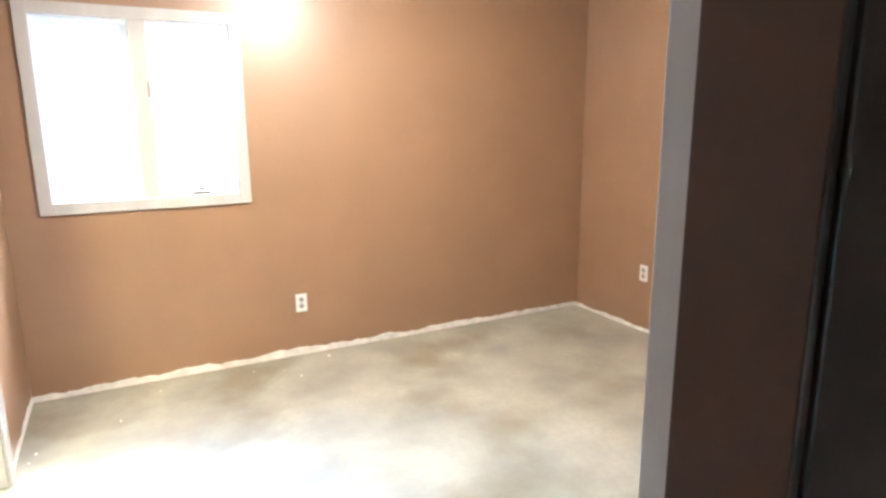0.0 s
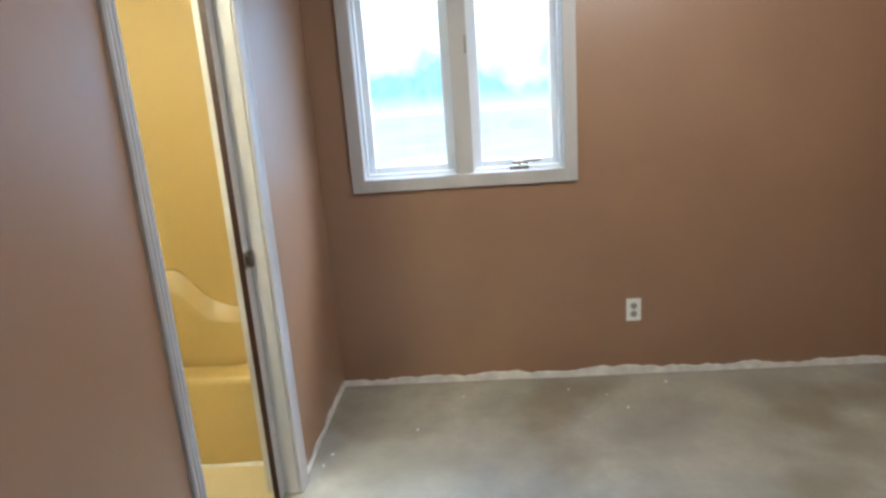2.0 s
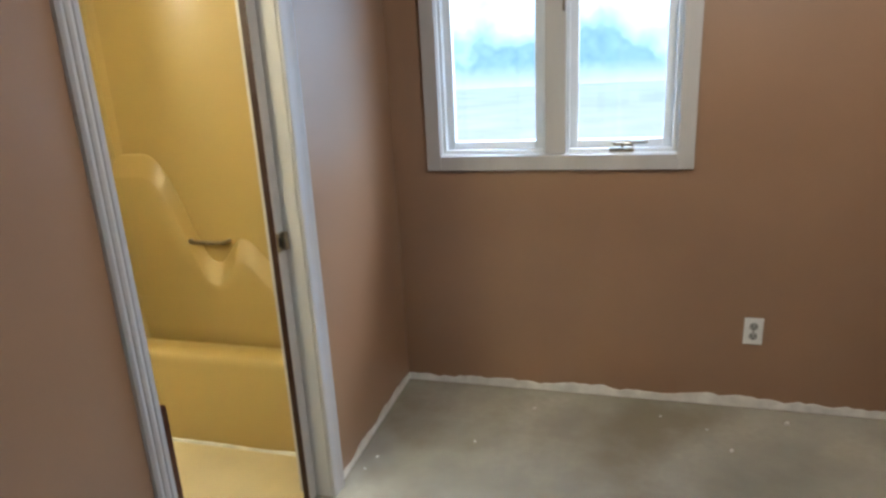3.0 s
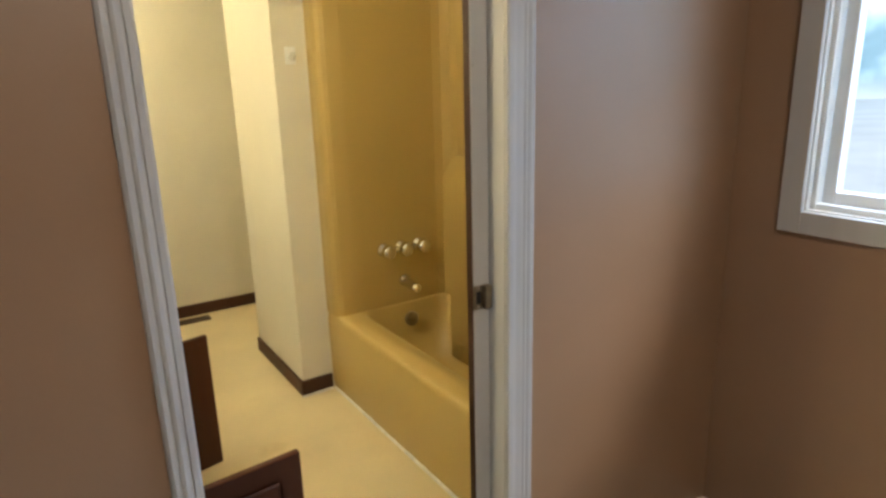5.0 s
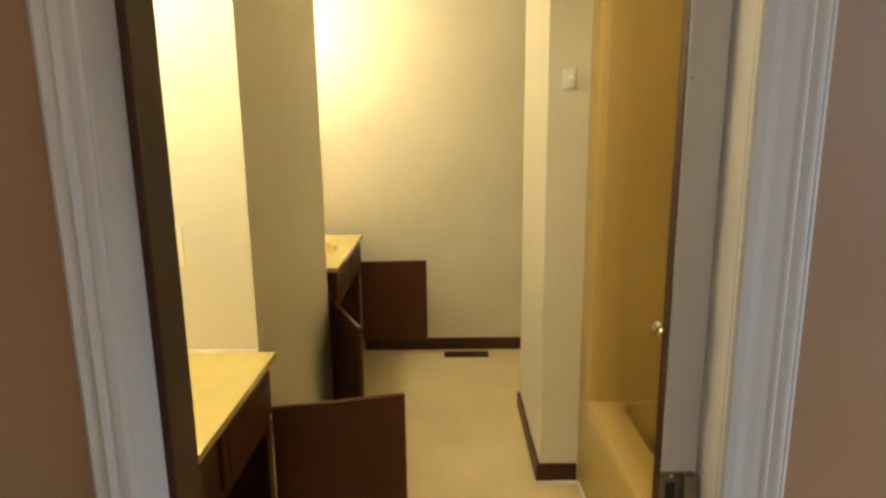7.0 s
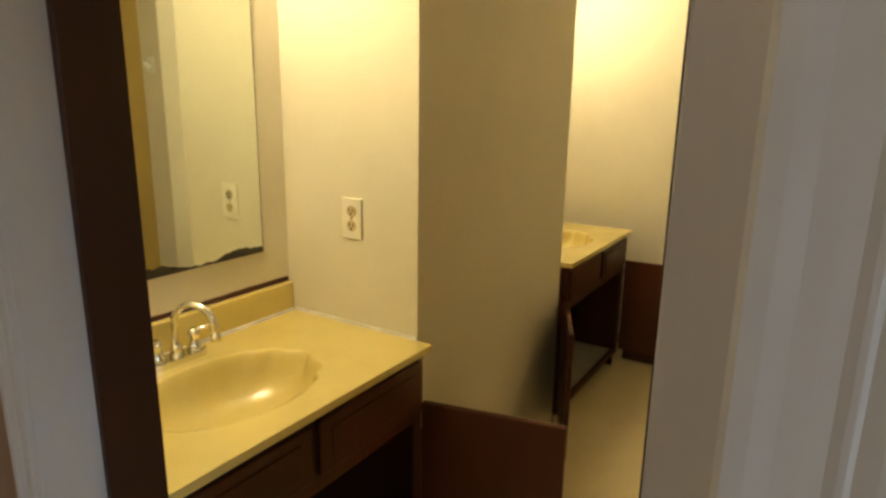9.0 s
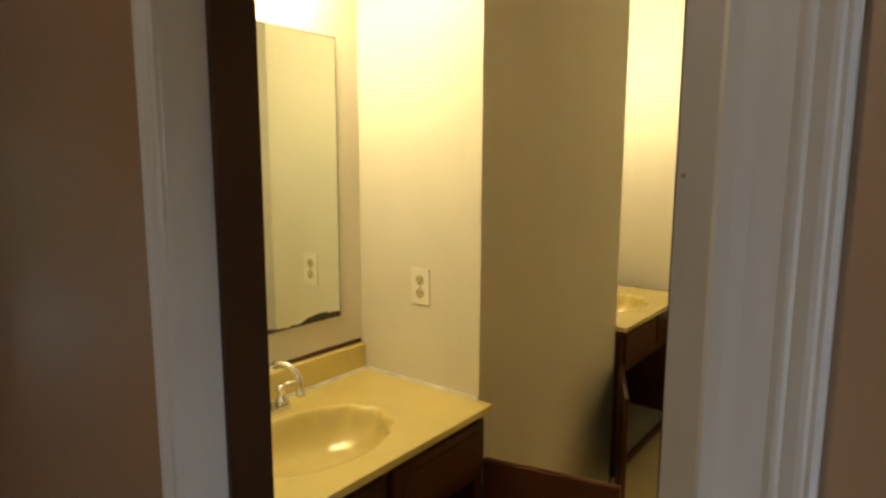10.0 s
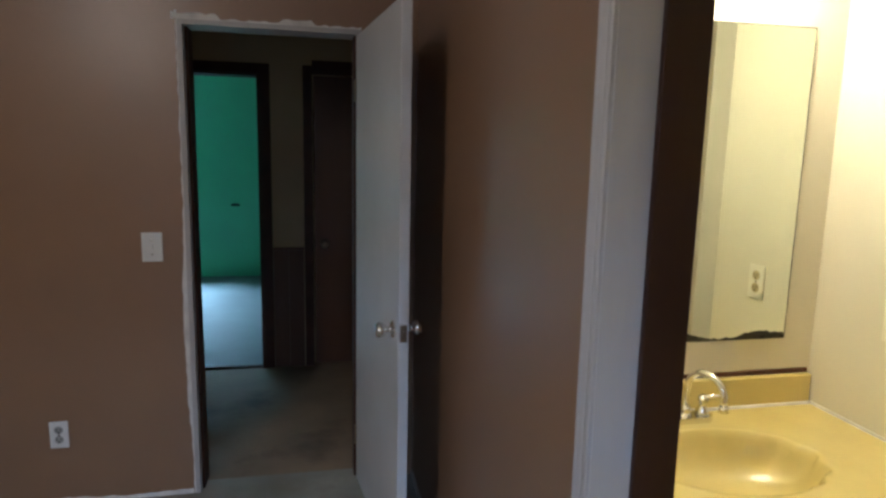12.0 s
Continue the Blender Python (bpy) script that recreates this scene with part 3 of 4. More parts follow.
def vanity_top(x0, x1, cx, label):
    """Moulded top with a shell basin and backsplash in one piece."""
    y0, y1, zt, zb = -2.242, -1.705, 0.777, 0.757
    t = thing("sink_basin", label, "sink", ((x0 + x1) / 2, (y0 + y1) / 2, zb), group="moulded sink tops")
    cy, a, b = -1.950, 0.222, 0.160
    bm = bmesh.new()
    corner = [math.atan2(y - cy, x - cx) for x, y in ((x0, y0), (x1, y0), (x1, y1), (x0, y1))]
    angs = sorted([2 * math.pi * i / 72 - math.pi for i in range(72)] + corner)
    outer, rings = [], []
    prof = [(1.08, 0.0), (1.025, 0.0), (1.0, -0.004), (0.965, -0.020), (0.925, -0.044), (0.85, -0.072), (0.72, -0.096), (0.53, -0.111), (0.30, -0.117), (0.10, -0.119)]
    for th in angs:
        ux, uy = math.cos(th), math.sin(th)
        k = min(((x1 - cx) / ux if ux > 1e-9 else (x0 - cx) / ux if ux < -1e-9 else 9), ((y1 - cy) / uy if uy > 1e-9 else (y0 - cy) / uy if uy < -1e-9 else 9))
        outer.append((cx + ux * k, cy + uy * k))
    top = [bm.verts.new((x, y, zt)) for x, y in outer]
    for k, dz in prof:
        ring = []
        for th in angs:
            r = a * b / math.hypot(b * math.cos(th), a * math.sin(th))
            side = abs(math.cos(th)) ** 2
            scallop = 1 + 0.050 * side * math.cos(16 * th) * min(1, max(0, (k - 0.86) * 9)) * (1 if k < 1.03 else 0) * (1 if math.cos(th) < 0 else 0.25)
            ring.append(bm.verts.new((cx + r * k * scallop * math.cos(th), cy + r * k * scallop * math.sin(th), zt + dz)))
        rings.append(ring)
    n = len(angs)
    for u, v in zip([top] + rings, rings):
        for i in range(n):
            f = bm.faces.new((u[i], u[(i + 1) % n], v[(i + 1) % n], v[i]))
            f.smooth = u is not top
    bm.faces.new(rings[-1])
    edge = [bm.verts.new((x, y, zt - 0.006)) for x, y in outer]
    low = [bm.verts.new((x, y, zb)) for x, y in outer]
    for u, v in ((top, edge), (edge, low)):
        for i in range(n):
            bm.faces.new((u[i], v[i], v[(i + 1) % n], u[(i + 1) % n]))
    bmesh.ops.recalc_face_normals(bm, faces=bm.faces)
    part("countertop", bm, COUNTER, t)
    part("backsplash", boxes((x0 + 0.001, x1 - 0.001, y0, y0 + 0.020, zt - 0.001, zt + 0.092), bevel=0.005), COUNTER, t)
    bm = bmesh.new()
    lathe(bm, (cx, cy, zt - 0.118), (0, 0, 1), [(0, 0.021), (0.004, 0.021), (0.006, 0.017), (0.003, 0.014)], 24)
    part("drain", bm, CHROME, t, "chrome basin drain")
    bm = bmesh.new()
    tube(bm, [(cx, cy, zt - 0.13), (cx, cy, 0.36), (cx - 0.004, cy - 0.02, 0.315), (cx - 0.004, cy - 0.05, 0.295), (cx - 0.004, cy - 0.08, 0.315), (cx - 0.004, cy - 0.10, 0.36), (cx - 0.004, cy - 0.14, 0.385), (cx - 0.004, -2.232, 0.385)], 0.020, 12)
    for z in (0.60, 0.37):
        cyl(bm, (cx, cy, z - 0.012), (cx, cy, z + 0.012), 0.028, seg=12)
    part("drain_pipe", bm, WPLASTIC, t, "white plastic drain pipe under the basin")
    return t


def faucet(cx, label):
    cy, z = -2.170, 0.777
    t = thing("faucet", label, "faucet", (cx, cy, z), group="sink faucets")
    bm = bmesh.new()
    outline = []
    for i in range(32):
        th = 2 * math.pi * i / 32
        outline.append((cx + 0.052 * (1 if math.cos(th) > 0 else -1) + 0.029 * math.cos(th), cy + 0.027 * math.sin(th)))
    extrude_z(bm, outline, z + 0.0005, z + 0.016)
    part("base_plate", bm, CHROME, t)
    bm = bmesh.new()
    lathe(bm, (cx, cy, z + 0.016), (0, 0, 1), [(0, 0.018), (0.02, 0.014), (0.03, 0.0115)], 20)
    pts = [(cx, cy, z + 0.02), (cx, cy, z + 0.10)]
    for i in range(1, 13):
        th = math.pi - math.pi * 1.05 * i / 12
        k = 0.055 + 0.055 * math.cos(th)
        pts.append((cx - 0.35 * k, cy + 0.94 * k, z + 0.10 + 0.052 * math.sin(th)))
    pts.append((pts[-1][0], pts[-1][1] + 0.002, pts[-1][2] - 0.010))
    tube(bm, pts, 0.0095, 14)
    tip = pts[-1]
    cyl(bm, tip, (tip[0], tip[1] + 0.002, tip[2] - 0.016), 0.0125, seg=16)
    part("spout", bm, CHROME, t)
    for s in (-1, 1):
        bm = bmesh.new()
        lathe(bm, (cx + s * 0.052, cy, z + 0.016), (0, 0, 1), [(0, 0.021), (0.012, 0.019), (0.022, 0.012), (0.034, 0.012), (0.040, 0.016), (0.050, 0.015), (0.056, 0.006)], 20)
        h = part("handle", bm, CHROME, t)
        bm = bmesh.new()
        tube(bm, [(cx + s * 0.052, cy, z + 0.064), (cx + s * 0.066, cy + 0.010, z + 0.070), (cx + s * 0.088, cy + 0.026, z + 0.074)], 0.0065, 10)
        part("lever", bm, CHROME, h)


def vanity_light(cx, label):
    """Bar with three globe bulbs over the mirror."""
    y, z = -2.2425, 2.05
    t = thing("vanity_light", label, "wall light", (cx, y, z), group="vanity lights")
    part("bar", boxes((cx - 0.23, cx + 0.23, y, y + 0.05, z - 0.045, z + 0.045), bevel=0.006), CHROME, t, "polished metal light bar")
    for dx in (-0.15, 0, 0.15):
        bm = bmesh.new()
        lathe(bm, (cx + dx, y + 0.05, z), (0, 1, 0), [(0, 0.020), (0.02, 0.020), (0.03, 0.034), (0.05, 0.046), (0.07, 0.050), (0.09, 0.046), (0.11, 0.030), (0.118, 0.008)], 20)
        part("bulb", bm, BULB, t, "glowing globe bulb")


V1 = vanity(-1.018, -0.150, ((-1.008, 13.0, -1), (-0.185, 5.0, 1)), "dark stained vanity cabinet under the sink, both doors hanging open")
vanity_top(-1.020, -0.137, -0.560, "cream moulded marble sink top with shell basin")
faucet(-0.568, "chrome two-handle gooseneck faucet on the sink top")
V2 = vanity(-2.940, -2.076, ((-2.945, 3.0, -1), (-2.085, -65.5, 1)), "second dark stained vanity cabinet with both doors hanging open")
vanity_top(-2.945, -2.075, -2.51, "second cream moulded sink top with shell basin")
faucet(-2.51, "chrome faucet on the second sink top")
vanity_light(-0.57, "lit three-bulb light bar above the bathroom mirror")
vanity_light(-2.51, "lit three-bulb light bar above the second vanity")


def wall_mirror():
    x0, x1, z0, z1, y = -0.917, -0.217, 0.981, 1.858, -2.2425
    t = thing("wall_mirror", "frameless wall mirror with blackened lower edge", "mirror", ((x0 + x1) / 2, y, z0))
    part("glass", boxes((x0, x1, y, y + 0.006, z0, z1)), MIRROR, t)
    part("edge", boxes((x0 - 0.003, x0 - 0.0002, y, y + 0.0055, z0, z1), (x0 - 0.003, x1, y, y + 0.0055, z1 + 0.0002, z1 + 0.003)), MIRRORROT, t, "dark ground mirror edge")
    rnd = random.Random(8)
    bm = bmesh.new()
    prev, h = None, 0.016
    for i in range(71):
        x = x0 + (x1 - x0) * i / 70
        h += (0.016 + 0.010 * math.sin(i * 0.23) - h) * 0.4 + rnd.uniform(-0.004, 0.004)
        hh = max(0.004, h)
        row = [bm.verts.new((x, y + 0.0062, z0)), bm.verts.new((x, y + 0.0075, z0)), bm.verts.new((x, y + 0.0075, z0 + hh)), bm.verts.new((x, y + 0.0062, z0 + hh))]
        if prev:
            for a in range(4):
                bm.faces.new((prev[a], prev[(a + 1) % 4], row[(a + 1) % 4], row[a]))
        prev = row
    part("worn_edge", bm, MIRRORROT, t, "blackened silvering along the bottom")


wall_mirror()
# dark glue line left above the backsplash
bm = bmesh.new()
ragged_strip(bm, (-1.015, -2.2425, 0), (-0.14, -2.2425, 0), (0, 1, 0), 0.870, 0.012, 0.0012, 21)
setting("trim", bm, DARKTRIM, label="dark ragged glue line above the backsplash", category="trim")

bm = bmesh.new()
ragged_strip(bm, (-1.0215, -2.222, 0), (-1.0215, -1.757, 0), (1.0, 0, 0), 0.7772, 0.004, 0.0008, 22)
ragged_strip(bm, (-1.014, -2.2215, 0), (-0.14, -2.2215, 0), (0, 1.2, 0), 0.7772, 0.003, 0.0008, 23)
setting("trim_counter", bm, PLASTER, label="thin white caulk line where the sink top meets the wall", category="trim")

# dark baseboards
bm = boxes((-1.588, -1.563, -0.852, -0.692, 0.005, 0.082), (-2.25, -1.588, -0.852, -0.839, 0.005, 0.082), bevel=0.003)
setting("baseboard_pillar", bm, DARKTRIM, label="dark brown baseboard round the tub wall", category="baseboard")
setting("baseboard_far", boxes((-3.064, -3.052, -1.73, -0.002, 0.005, 0.082), bevel=0.003), DARKTRIM, label="dark brown baseboard on the far wall", category="baseboard")


def bathtub():
    """One-piece fibreglass tub and surround."""
    x0, x1, y0, y1, zr = -1.574, -0.132, -0.690, -0.004, 0.408
    t = thing("bathtub", "almond fibreglass bathtub with moulded surround walls", "bathtub", ((x0 + x1) / 2, (y0 + y1) / 2, 0))
    # tub shell: skirt, rim and bowl by rounded rings
    bm = bmesh.new()

    def ring(ax0, ax1, ay0, ay1, r, z):
        pts = []
        for cx, cy, s in ((ax1 - r, ay1 - r, 0), (ax0 + r, ay1 - r, 90), (ax0 + r, ay0 + r, 180), (ax1 - r, ay0 + r, 270)):
            for i in range(7):
                th = radians(s + 15 * i)
                pts.append(bm.verts.new((cx + r * math.cos(th), cy + r * math.sin(th), z)))
        return pts

    xe = x0 + 0.125
    rs = [ring(x0, x1, y0 + 0.012, y1, 0.004, 0.006), ring(x0, x1, y0 + 0.004, y1, 0.004, 0.05), ring(x0, x1, y0, y1, 0.004, zr - 0.035), ring(x0, x1, y0 + 0.004, y1, 0.006, zr - 0.012), ring(x0, x1, y0 + 0.015, y1, 0.010, zr),
          ring(xe + 0.003, x1 - 0.12, y0 + 0.118, y1 - 0.094, 0.06, zr), ring(xe + 0.008, x1 - 0.130, y0 + 0.128, y1 - 0.097, 0.06, zr - 0.010), ring(xe + 0.025, x1 - 0.19, y0 + 0.140, y1 - 0.106, 0.08, zr - 0.15), ring(xe + 0.060, x1 - 0.29, y0 + 0.165, y1 - 0.140, 0.10, zr - 0.29), ring(xe + 0.15, x1 - 0.40, y0 + 0.22, y1 - 0.21, 0.09, zr - 0.325)]
    for u, v in zip(rs, rs[1:]):
        for i in range(len(u)):
            bm.faces.new((u[i], u[(i + 1) % len(u)], v[(i + 1) % len(u)], v[i])).smooth = True
    bm.faces.new(rs[-1])
    part("tub", bm, FIBRE, t)
    # surround: back wall with moulded shoulder, end wall with rounded front lip
    zt = 2.02
    bm = bmesh.new()
    lip = [(x0, y0 + 0.0), (x0 + 0.07, y0 + 0.0), (x0 + 0.095, y0 + 0.004), (x0 + 0.112, y0 + 0.016), (x0 + 0.120, y0 + 0.035), (xe, y0 + 0.10), (xe, y1 - 0.13), (xe + 0.01, y1 - 0.09), (xe + 0.035, y1 - 0.055), (xe + 0.075, y1 - 0.045), (x1 - 0.06, y1 - 0.045), (x1 - 0.05, y1 - 0.055), (x1 - 0.035, y1 - 0.10), (x1 - 0.03, y0 + 0.02), (x1 - 0.02, y0 + 0.004), (x1, y0), (x1, y1), (x0, y1)]
    extrude_z(bm, lip, zr - 0.002, zt)
    part("surround_panel", bm, FIBRE, t, "moulded fibreglass wall panel")
    # moulded shelf shoulder, flush with the rim's inner edge and fading along the back wall
    bm = bmesh.new()
    prev = None
    xs = np.linspace(xe - 0.002, x1 - 0.034, 181)
    tops = np.interp(xs, (-1.449, -1.24, -1.18, -1.11, -1.05, -1.01, -0.985, -0.945, -0.885, -0.86, -0.84, -0.80, -0.74, -0.70, -0.64, -0.55, -0.35), (1.108, 1.115, 1.08, 0.95, 0.79, 0.66, 0.60, 0.575, 0.58, 0.61, 0.67, 0.705, 0.70, 0.65, 0.57, 0.51, 0.46))
    tops = np.convolve(np.pad(tops, 6, mode="edge"), np.ones(13) / 13, mode="valid")
    for x, top in zip(xs, tops):
        top, yb = max(float(top), zr + 0.004), y1 - 0.046
        d = 0.050
        lean = min(0.11, (top - zr) * 0.8)
        fx = float(x)
        row = [bm.verts.new((fx, yb, zr - 0.30)), bm.verts.new((fx, yb - d - 0.052, zr - 0.30)), bm.verts.new((fx, yb - d - 0.014, zr - 0.15))]
        row += [bm.verts.new((fx, yb - d + 0.002 * k, zr + (top - lean - zr) * 0.5 * k)) for k in (0, 1)]
        for k in range(7):
            a = math.pi * k / 6
            row.append(bm.verts.new((fx, yb - d * (0.5 + 0.47 * math.cos(a)) + 0.0005, top - lean * (0.5 + 0.5 * math.cos(a)) ** 1.0)))
        if prev:
            for q in range(len(row)):
                bm.faces.new((prev[q], prev[(q + 1) % len(row)], row[(q + 1) % len(row)], row[q])).smooth = True
        else:
            bm.faces.new(row)
        prev = row
    bm.faces.new(prev[::-1])
    part("moulded_ledge", bm, FIBRE, t)
    yb = y1 - 0.100
    bm = bmesh.new()
    tube(bm, [(-1.045, yb + 0.06, 0.696), (-1.043, yb + 0.015, 0.692), (-1.030, yb + 0.006, 0.690), (-0.87, yb + 0.006, 0.690), (-0.855, yb + 0.012, 0.690), (-0.845, yb + 0.05, 0.692)], 0.010)
    part("grab_bar", bm, BRASS, t, "tarnished metal grab bar")
    for y in (-0.436, -0.342, -0.246):
        bm = bmesh.new()
        lathe(bm, (xe, y, 0.690), (1, 0, 0), [(0, 0.034), (0.007, 0.033), (0.016, 0.017), (0.034, 0.016), (0.040, 0.029), (0.048, 0.034), (0.070, 0.032), (0.078, 0.024), (0.08, 0.006)], 12)
        part("tap_handle", bm, CHROME, t, "chrome tap handle")
    bm = bmesh.new()
    lathe(bm, (xe, -0.330, 0.522), (1, 0, -0.12), [(0, 0.030), (0.006, 0.030), (0.012, 0.024), (0.06, 0.023), (0.10, 0.022), (0.125, 0.020), (0.13, 0.010)], 20)
    part("spout", bm, CHROME, t, "chrome tub spout")
    bm = bmesh.new()
    lathe(bm, (xe + 0.052, -0.330, 0.338), (1, 0, 0.12), [(0, 0.036), (0.010, 0.036), (0.014, 0.030), (0.015, 0.006)], 24)
    part("overflow_plate", bm, BRASS, t, "dark metal overflow plate")


bathtub()


bm = bmesh.new()
ragged_strip(bm, (-1.560, -0.680, 0), (-0.146, -0.680, 0), (0, -2.2, 0), 0.005, 0.008, 0.002, 31)
ragged_strip(bm, (-1.5625, -0.852, 0), (-1.5625, -0.694, 0), (2.5, 0, 0), 0.005, 0.007, 0.002, 32)
setting("trim_caulk", bm, PLASTER, label="white caulk bead along the bathtub foot", category="trim")


def wall_hook(at):
    x, y, z = at
    t = thing("wall_hook", "small white plastic robe hook on the tub wall", "hook", at)
    part("plate", boxes((x, x + 0.008, y - 0.024, y + 0.024, z - 0.036, z + 0.036), bevel=0.0036), WPLASTIC, t)
    bm = bmesh.new()
    tube(bm, [(x + 0.006, y, z - 0.005), (x + 0.025, y, z - 0.015), (x + 0.034, y, z - 0.004), (x + 0.034, y, z + 0.012)], 0.010)
    part("hook", bm, WPLASTIC, t)


wall_hook((-1.5755, -0.765, 1.572))


def floor_vent():
    x0, x1, y0, y1 = -3.005, -2.915, -1.225, -0.950
    t = thing("floor_vent", "dark metal floor register grille by the far wall", "floor vent", ((x0 + x1) / 2, (y0 + y1) / 2, 0.005))
    part("frame", boxes((x0, x1, y0, y0 + 0.012, 0.0055, 0.010), (x0, x1, y1 - 0.012, y1, 0.0055, 0.010), (x0, x0 + 0.012, y0 + 0.012, y1 - 0.012, 0.0055, 0.010), (x1 - 0.012, x1, y0 + 0.012, y1 - 0.012, 0.0055, 0.010)), DARKTRIM, t)
    part("backing", boxes((x0 + 0.012, x1 - 0.012, y0 + 0.012, y1 - 0.012, 0.0055, 0.0065)), BLACK, t)
    for i in range(14):
        y = y0 + 0.022 + i * (y1 - y0 - 0.044) / 13
        part("slat", boxes((x0 + 0.012, x1 - 0.012, y - 0.003, y + 0.003, 0.0065, 0.0095)), DARKTRIM, t)


floor_vent()

# ---- hallway things ----
def hall_trim():
    t = thing("door_frame_green_room", "dark stained door frame of the green room", "door frame", ((GX0 + GX1) / 2, -5.0, 0), kind="structure")
    part("casing", boxes((GX0 - 0.065, GX0 + 0.004, -5.0, -4.982, 0, 2.05), bevel=0.003), DARKTRIM, t)
    part("casing", boxes((GX1 - 0.004, GX1 + 0.065, -5.0, -4.982, 0, 2.05), bevel=0.003), DARKTRIM, t)
    part("casing", boxes((GX0 + 0.004, GX1 - 0.004, -5.0, -4.982, 1.985, 2.05), bevel=0.003), DARKTRIM, t)
    part("jamb", boxes((GX0, GX0 + 0.018, -5.125, -4.985, 0, 1.972), bevel=0.002), DARKTRIM, t)
    part("jamb", boxes((GX1 - 0.018, GX1, -5.125, -4.985, 0, 1.972), bevel=0.002), DARKTRIM, t)
    part("head", boxes((GX0, GX1, -5.125, -4.985, 1.972, 1.984), bevel=0.002), DARKTRIM, t)
    w = thing("wainscot", "dark wood panelling with cap rail along the hallway", "panelling", (0.64, -5.0, 0), kind="structure")
    for i in range(2):
        a = 0.510 + i * 0.102
        part("panel", boxes((a + 0.0005, a + 0.1015, -5.0, -4.992, 0, 0.824), bevel=0.002), PANELLING, w)
    part("cap_rail", boxes((0.508, 0.714, -5.0, -4.984, 0.826, 0.846), bevel=0.003), PANELLING, w)
    d = thing("door_3", "closed dark brown hallway closet door", "door", (0.1, -5.0, 0))
    part("leaf", boxes((-0.315, 0.435, -5.05, -5.012, 0.01, 1.99), bevel=0.002), PANELLING, d)
    part("casing", boxes((0.445, 0.505, -4.999, -4.982, 0, 2.05), bevel=0.003), DARKTRIM, d)
    part("casing", boxes((-0.385, -0.325, -4.999, -4.982, 0, 2.05), bevel=0.003), DARKTRIM, d)
    part("casing", boxes((-0.325, 0.445, -4.999, -4.982, 1.995, 2.085), bevel=0.003), DARKTRIM, d)
    bm = bmesh.new()
    lathe(bm, (0.369, -5.012, 0.868), (0, 1, 0), [(0, 0.031), (0.006, 0.030), (0.010, 0.013), (0.026, 0.011), (0.034, 0.020), (0.046, 0.027), (0.058, 0.022), (0.061, 0.008)], 20)
    part("knob", bm, BRASS, d, "metal door knob")


hall_trim()


bm = bmesh.new()
ragged_strip(bm, (GX0 + 0.02, -5.03, 0), (GX1 - 0.02, -5.03, 0), (0, 9.0, 0), 0.001, 0.010, 0.003, 51)
setting("threshold", bm, DARKTRIM, label="ragged dark strip across the green room doorway", category="threshold")


def green_window():
    t = thing("window_2", "white framed window in the green room", "window", ((VX0 + VX1) / 2, -8.3, VZ0), kind="structure")
    part("casing", boxes((VX0 - 0.05, VX0 + 0.004, -8.30, -8.284, VZ0 - 0.05, VZ1 + 0.05)), WHITE, t)
    part("casing", boxes((VX1 - 0.004, VX1 + 0.05, -8.30, -8.284, VZ0 - 0.05, VZ1 + 0.05)), WHITE, t)
    part("casing", boxes((VX0 + 0.004, VX1 - 0.004, -8.30, -8.284, VZ1 - 0.004, VZ1 + 0.05)), WHITE, t)
    part("window_sill", boxes((VX0 + 0.004, VX1 - 0.004, -8.30, -8.27, VZ0 - 0.05, VZ0 + 0.004)), WHITE, t)
    part("sash", boxes((VX0, VX0 + 0.03, -8.40, -8.37, VZ0, VZ1), (VX1 - 0.03, VX1, -8.40, -8.37, VZ0, VZ1), (VX0 + 0.03, VX1 - 0.03, -8.40, -8.37, VZ0, VZ0 + 0.03), (VX0 + 0.03, VX1 - 0.03, -8.40, -8.37, VZ1 - 0.03, VZ1)), VINYLWIN, t)
    p = part("pane", boxes((VX0 + 0.03, VX1 - 0.03, -8.387, -8.383, VZ0 + 0.03, VZ1 - 0.03)), GLASS, t)
    p.visible_shadow = False


green_window()


def wall_bracket(at):
    x, y, z = at
    t = thing("wall_bracket", "small dark metal bracket on the green wall", "bracket", at)
    part("plate", boxes((x - 0.05, x + 0.05, y, y + 0.006, z - 0.012, z + 0.012), bevel=0.002), BLACK, t)
    part("arm", boxes((x - 0.03, x + 0.03, y + 0.006, y + 0.05, z - 0.004, z + 0.020), bevel=0.003), BLACK, t)


wall_bracket((1.345, -8.2995, 0.85))


# ---- floor debris ----
def paint_chip(at, s, seed):
    rnd = random.Random(seed)
    bm = bmesh.new()
    n = 7
    lo = [bm.verts.new((s * rnd.uniform(0.6, 1.2) * math.cos(2 * math.pi * i / n), 0.6 * s * rnd.uniform(0.6, 1.2) * math.sin(2 * math.pi * i / n), 0.0)) for i in range(n)]
    hi = [bm.verts.new((v.co.x * 0.85, v.co.y * 0.85, s * rnd.uniform(0.15, 0.4))) for v in lo]
    for i in range(n):
        bm.faces.new((lo[i], lo[(i + 1) % n], hi[(i + 1) % n], hi[i]))
    bm.faces.new(lo[::-1])
    bm.faces.new(hi)
    ob = mesh("plaster_chip", bm, PLASTER)
    ob.matrix_world = pose(*at, 0, 0, rnd.uniform(0, 360))
    tagged(ob, "small white plaster chip lying on the concrete floor", "debris", "plaster chips")


for i, (x, y, s) in enumerate(((0.07, -0.62, 0.010), (0.42, -0.45, 0.009), (1.38, -0.33, 0.013), (1.31, -0.20, 0.008), (0.62, -0.16, 0.010), (0.05, -0.70, 0.008), (1.62, -0.10, 0.016), (0.40, -0.98, 0.009), (1.14, -0.13, 0.008))):
    paint_chip((x, y, 0.0), s, 40 + i)


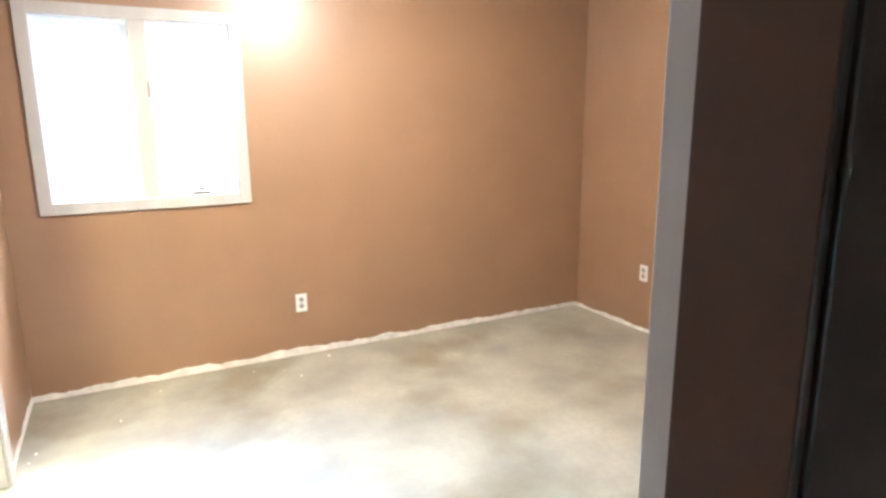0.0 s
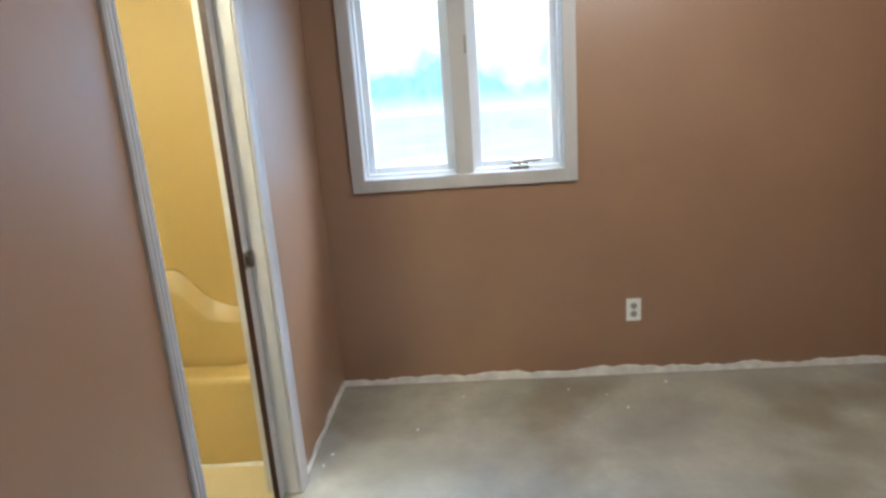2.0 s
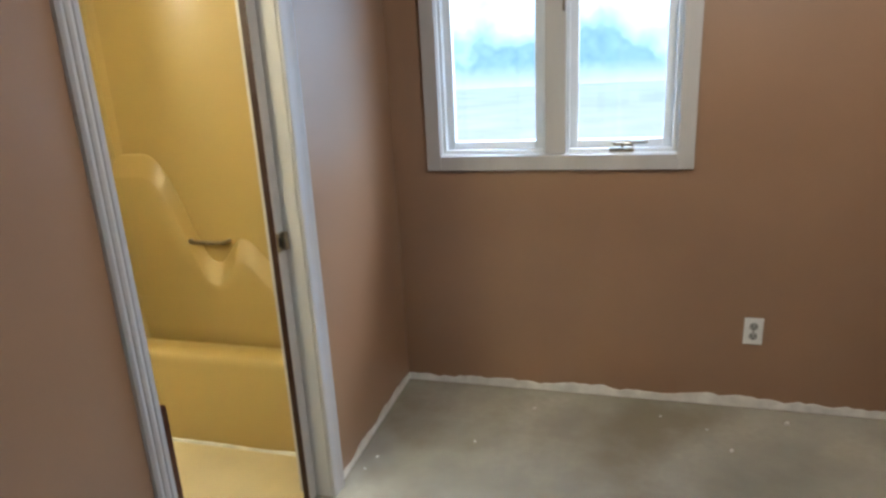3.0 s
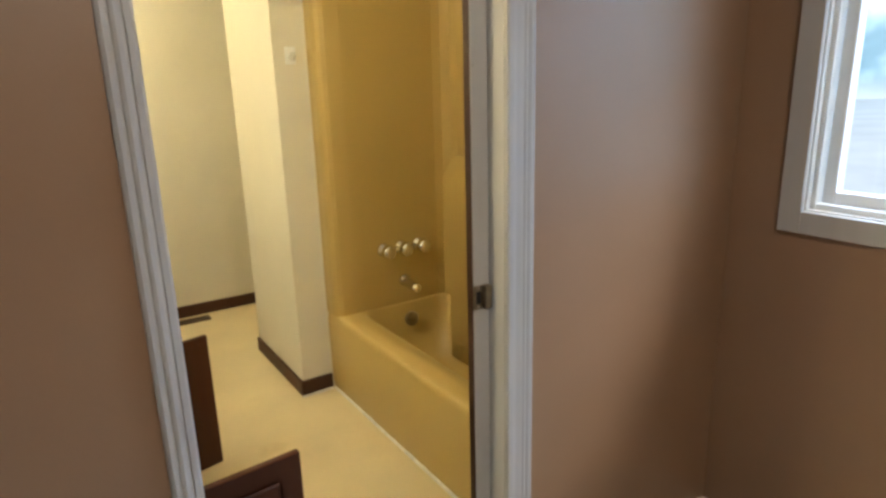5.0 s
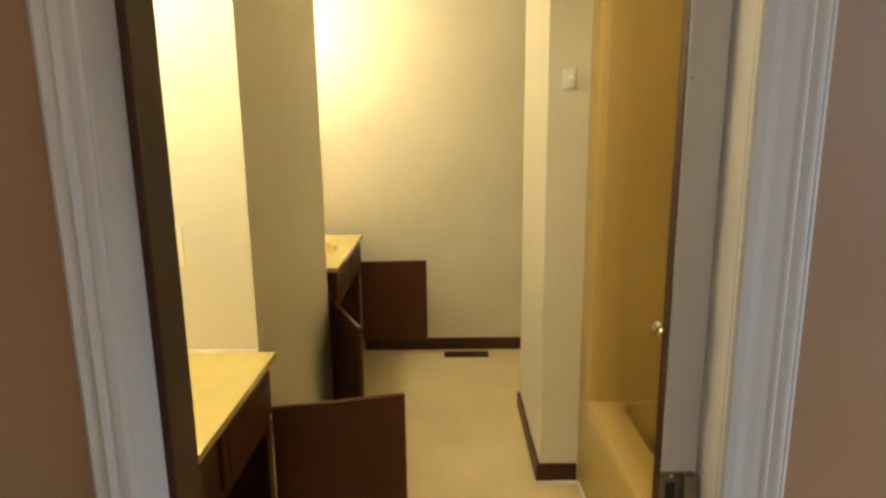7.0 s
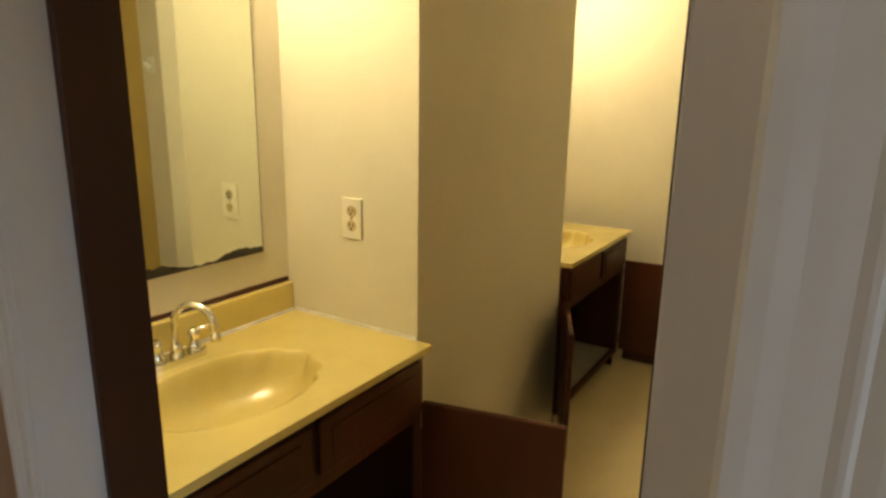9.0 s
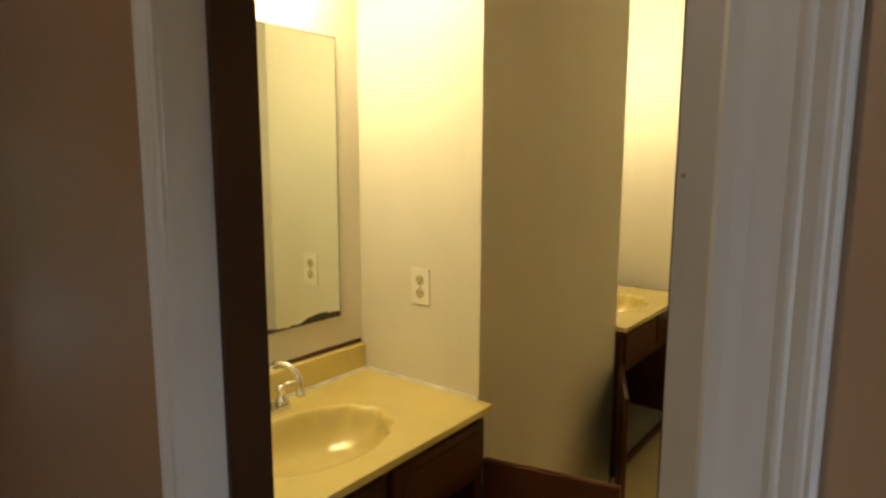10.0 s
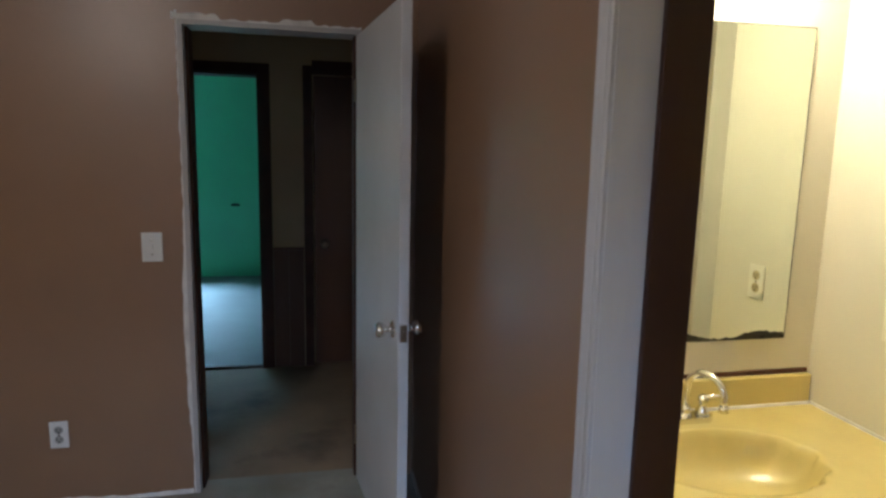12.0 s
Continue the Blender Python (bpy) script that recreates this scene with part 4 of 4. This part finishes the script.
# ---- outdoors ----
setting("ground", boxes((-400, 400, 0.16, 500, -0.75, -0.65), (-400, 400, -500, -8.46, -0.75, -0.65)), GRASS, label="pale winter lawn reaching the horizon", category="ground")


def distance_mat():
    """Glowing backdrop: bright overcast sky over a tree line, haze painted into its colours; nothing of it is near."""
    m = bpy.data.materials.new("glowing_painted_haze")
    m.use_nodes = True
    n, l = m.node_tree.nodes, m.node_tree.links
    n.remove(n["Principled BSDF"])
    co, sep = n.new("ShaderNodeTexCoord"), n.new("ShaderNodeSeparateXYZ")
    l.new(co.outputs["Object"], sep.inputs[0])
    trees, fine = n.new("ShaderNodeTexNoise"), n.new("ShaderNodeTexNoise")
    trees.inputs["Scale"].default_value, trees.inputs["Detail"].default_value = 0.16, 7
    fine.inputs["Scale"].default_value, fine.inputs["Detail"].default_value = 0.9, 5
    l.new(co.outputs["Object"], trees.inputs["Vector"])
    l.new(co.outputs["Object"], fine.inputs["Vector"])

    def math_node(op, a, b):
        x = n.new("ShaderNodeMath")
        x.operation = op
        for sock, v in zip(x.inputs, (a, b)):
            if hasattr(v, "node"):
                l.new(v, sock)
            else:
                sock.default_value = v
        return x.outputs[0]

    top = math_node("MULTIPLY_ADD", trees.outputs["Fac"], 17.0)
    top.node.inputs[2].default_value = -3.6
    edge = math_node("MULTIPLY_ADD", fine.outputs["Fac"], 3.0)
    l.new(top, edge.node.inputs[2])
    gap = math_node("SUBTRACT", sep.outputs["Z"], edge)
    ramp = n.new("ShaderNodeMapRange")
    ramp.inputs["From Min"].default_value, ramp.inputs["From Max"].default_value = -4.0, 3.5
    l.new(gap, ramp.inputs["Value"])
    wood = n.new("ShaderNodeMix")
    wood.data_type = "RGBA"
    l.new(fine.outputs["Fac"], wood.inputs[0])
    # tree colours paled towards blue to paint in haze, and emitted
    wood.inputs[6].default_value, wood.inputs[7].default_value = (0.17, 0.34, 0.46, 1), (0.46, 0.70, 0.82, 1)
    # painted ground haze: the foot of the wood fades into the pale field
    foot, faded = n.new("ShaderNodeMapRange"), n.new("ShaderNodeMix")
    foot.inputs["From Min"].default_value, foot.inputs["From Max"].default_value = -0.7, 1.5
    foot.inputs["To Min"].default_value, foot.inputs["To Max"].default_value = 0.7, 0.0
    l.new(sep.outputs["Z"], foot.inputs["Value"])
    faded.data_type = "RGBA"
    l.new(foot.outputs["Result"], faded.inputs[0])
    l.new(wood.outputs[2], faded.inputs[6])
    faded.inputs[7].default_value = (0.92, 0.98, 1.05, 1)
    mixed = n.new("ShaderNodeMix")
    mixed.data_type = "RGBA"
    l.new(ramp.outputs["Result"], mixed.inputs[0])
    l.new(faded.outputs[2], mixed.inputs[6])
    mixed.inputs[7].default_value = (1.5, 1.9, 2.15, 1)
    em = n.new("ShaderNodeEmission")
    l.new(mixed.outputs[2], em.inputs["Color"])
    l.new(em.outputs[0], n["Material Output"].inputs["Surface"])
    return m


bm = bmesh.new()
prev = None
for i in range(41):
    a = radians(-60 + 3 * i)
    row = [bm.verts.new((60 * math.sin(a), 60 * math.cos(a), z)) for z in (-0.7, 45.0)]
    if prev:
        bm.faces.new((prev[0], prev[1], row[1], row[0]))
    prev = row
setting("backdrop", bm, distance_mat(), label="glowing backdrop of a winter tree line with painted haze under a bright overcast sky", category="backdrop")
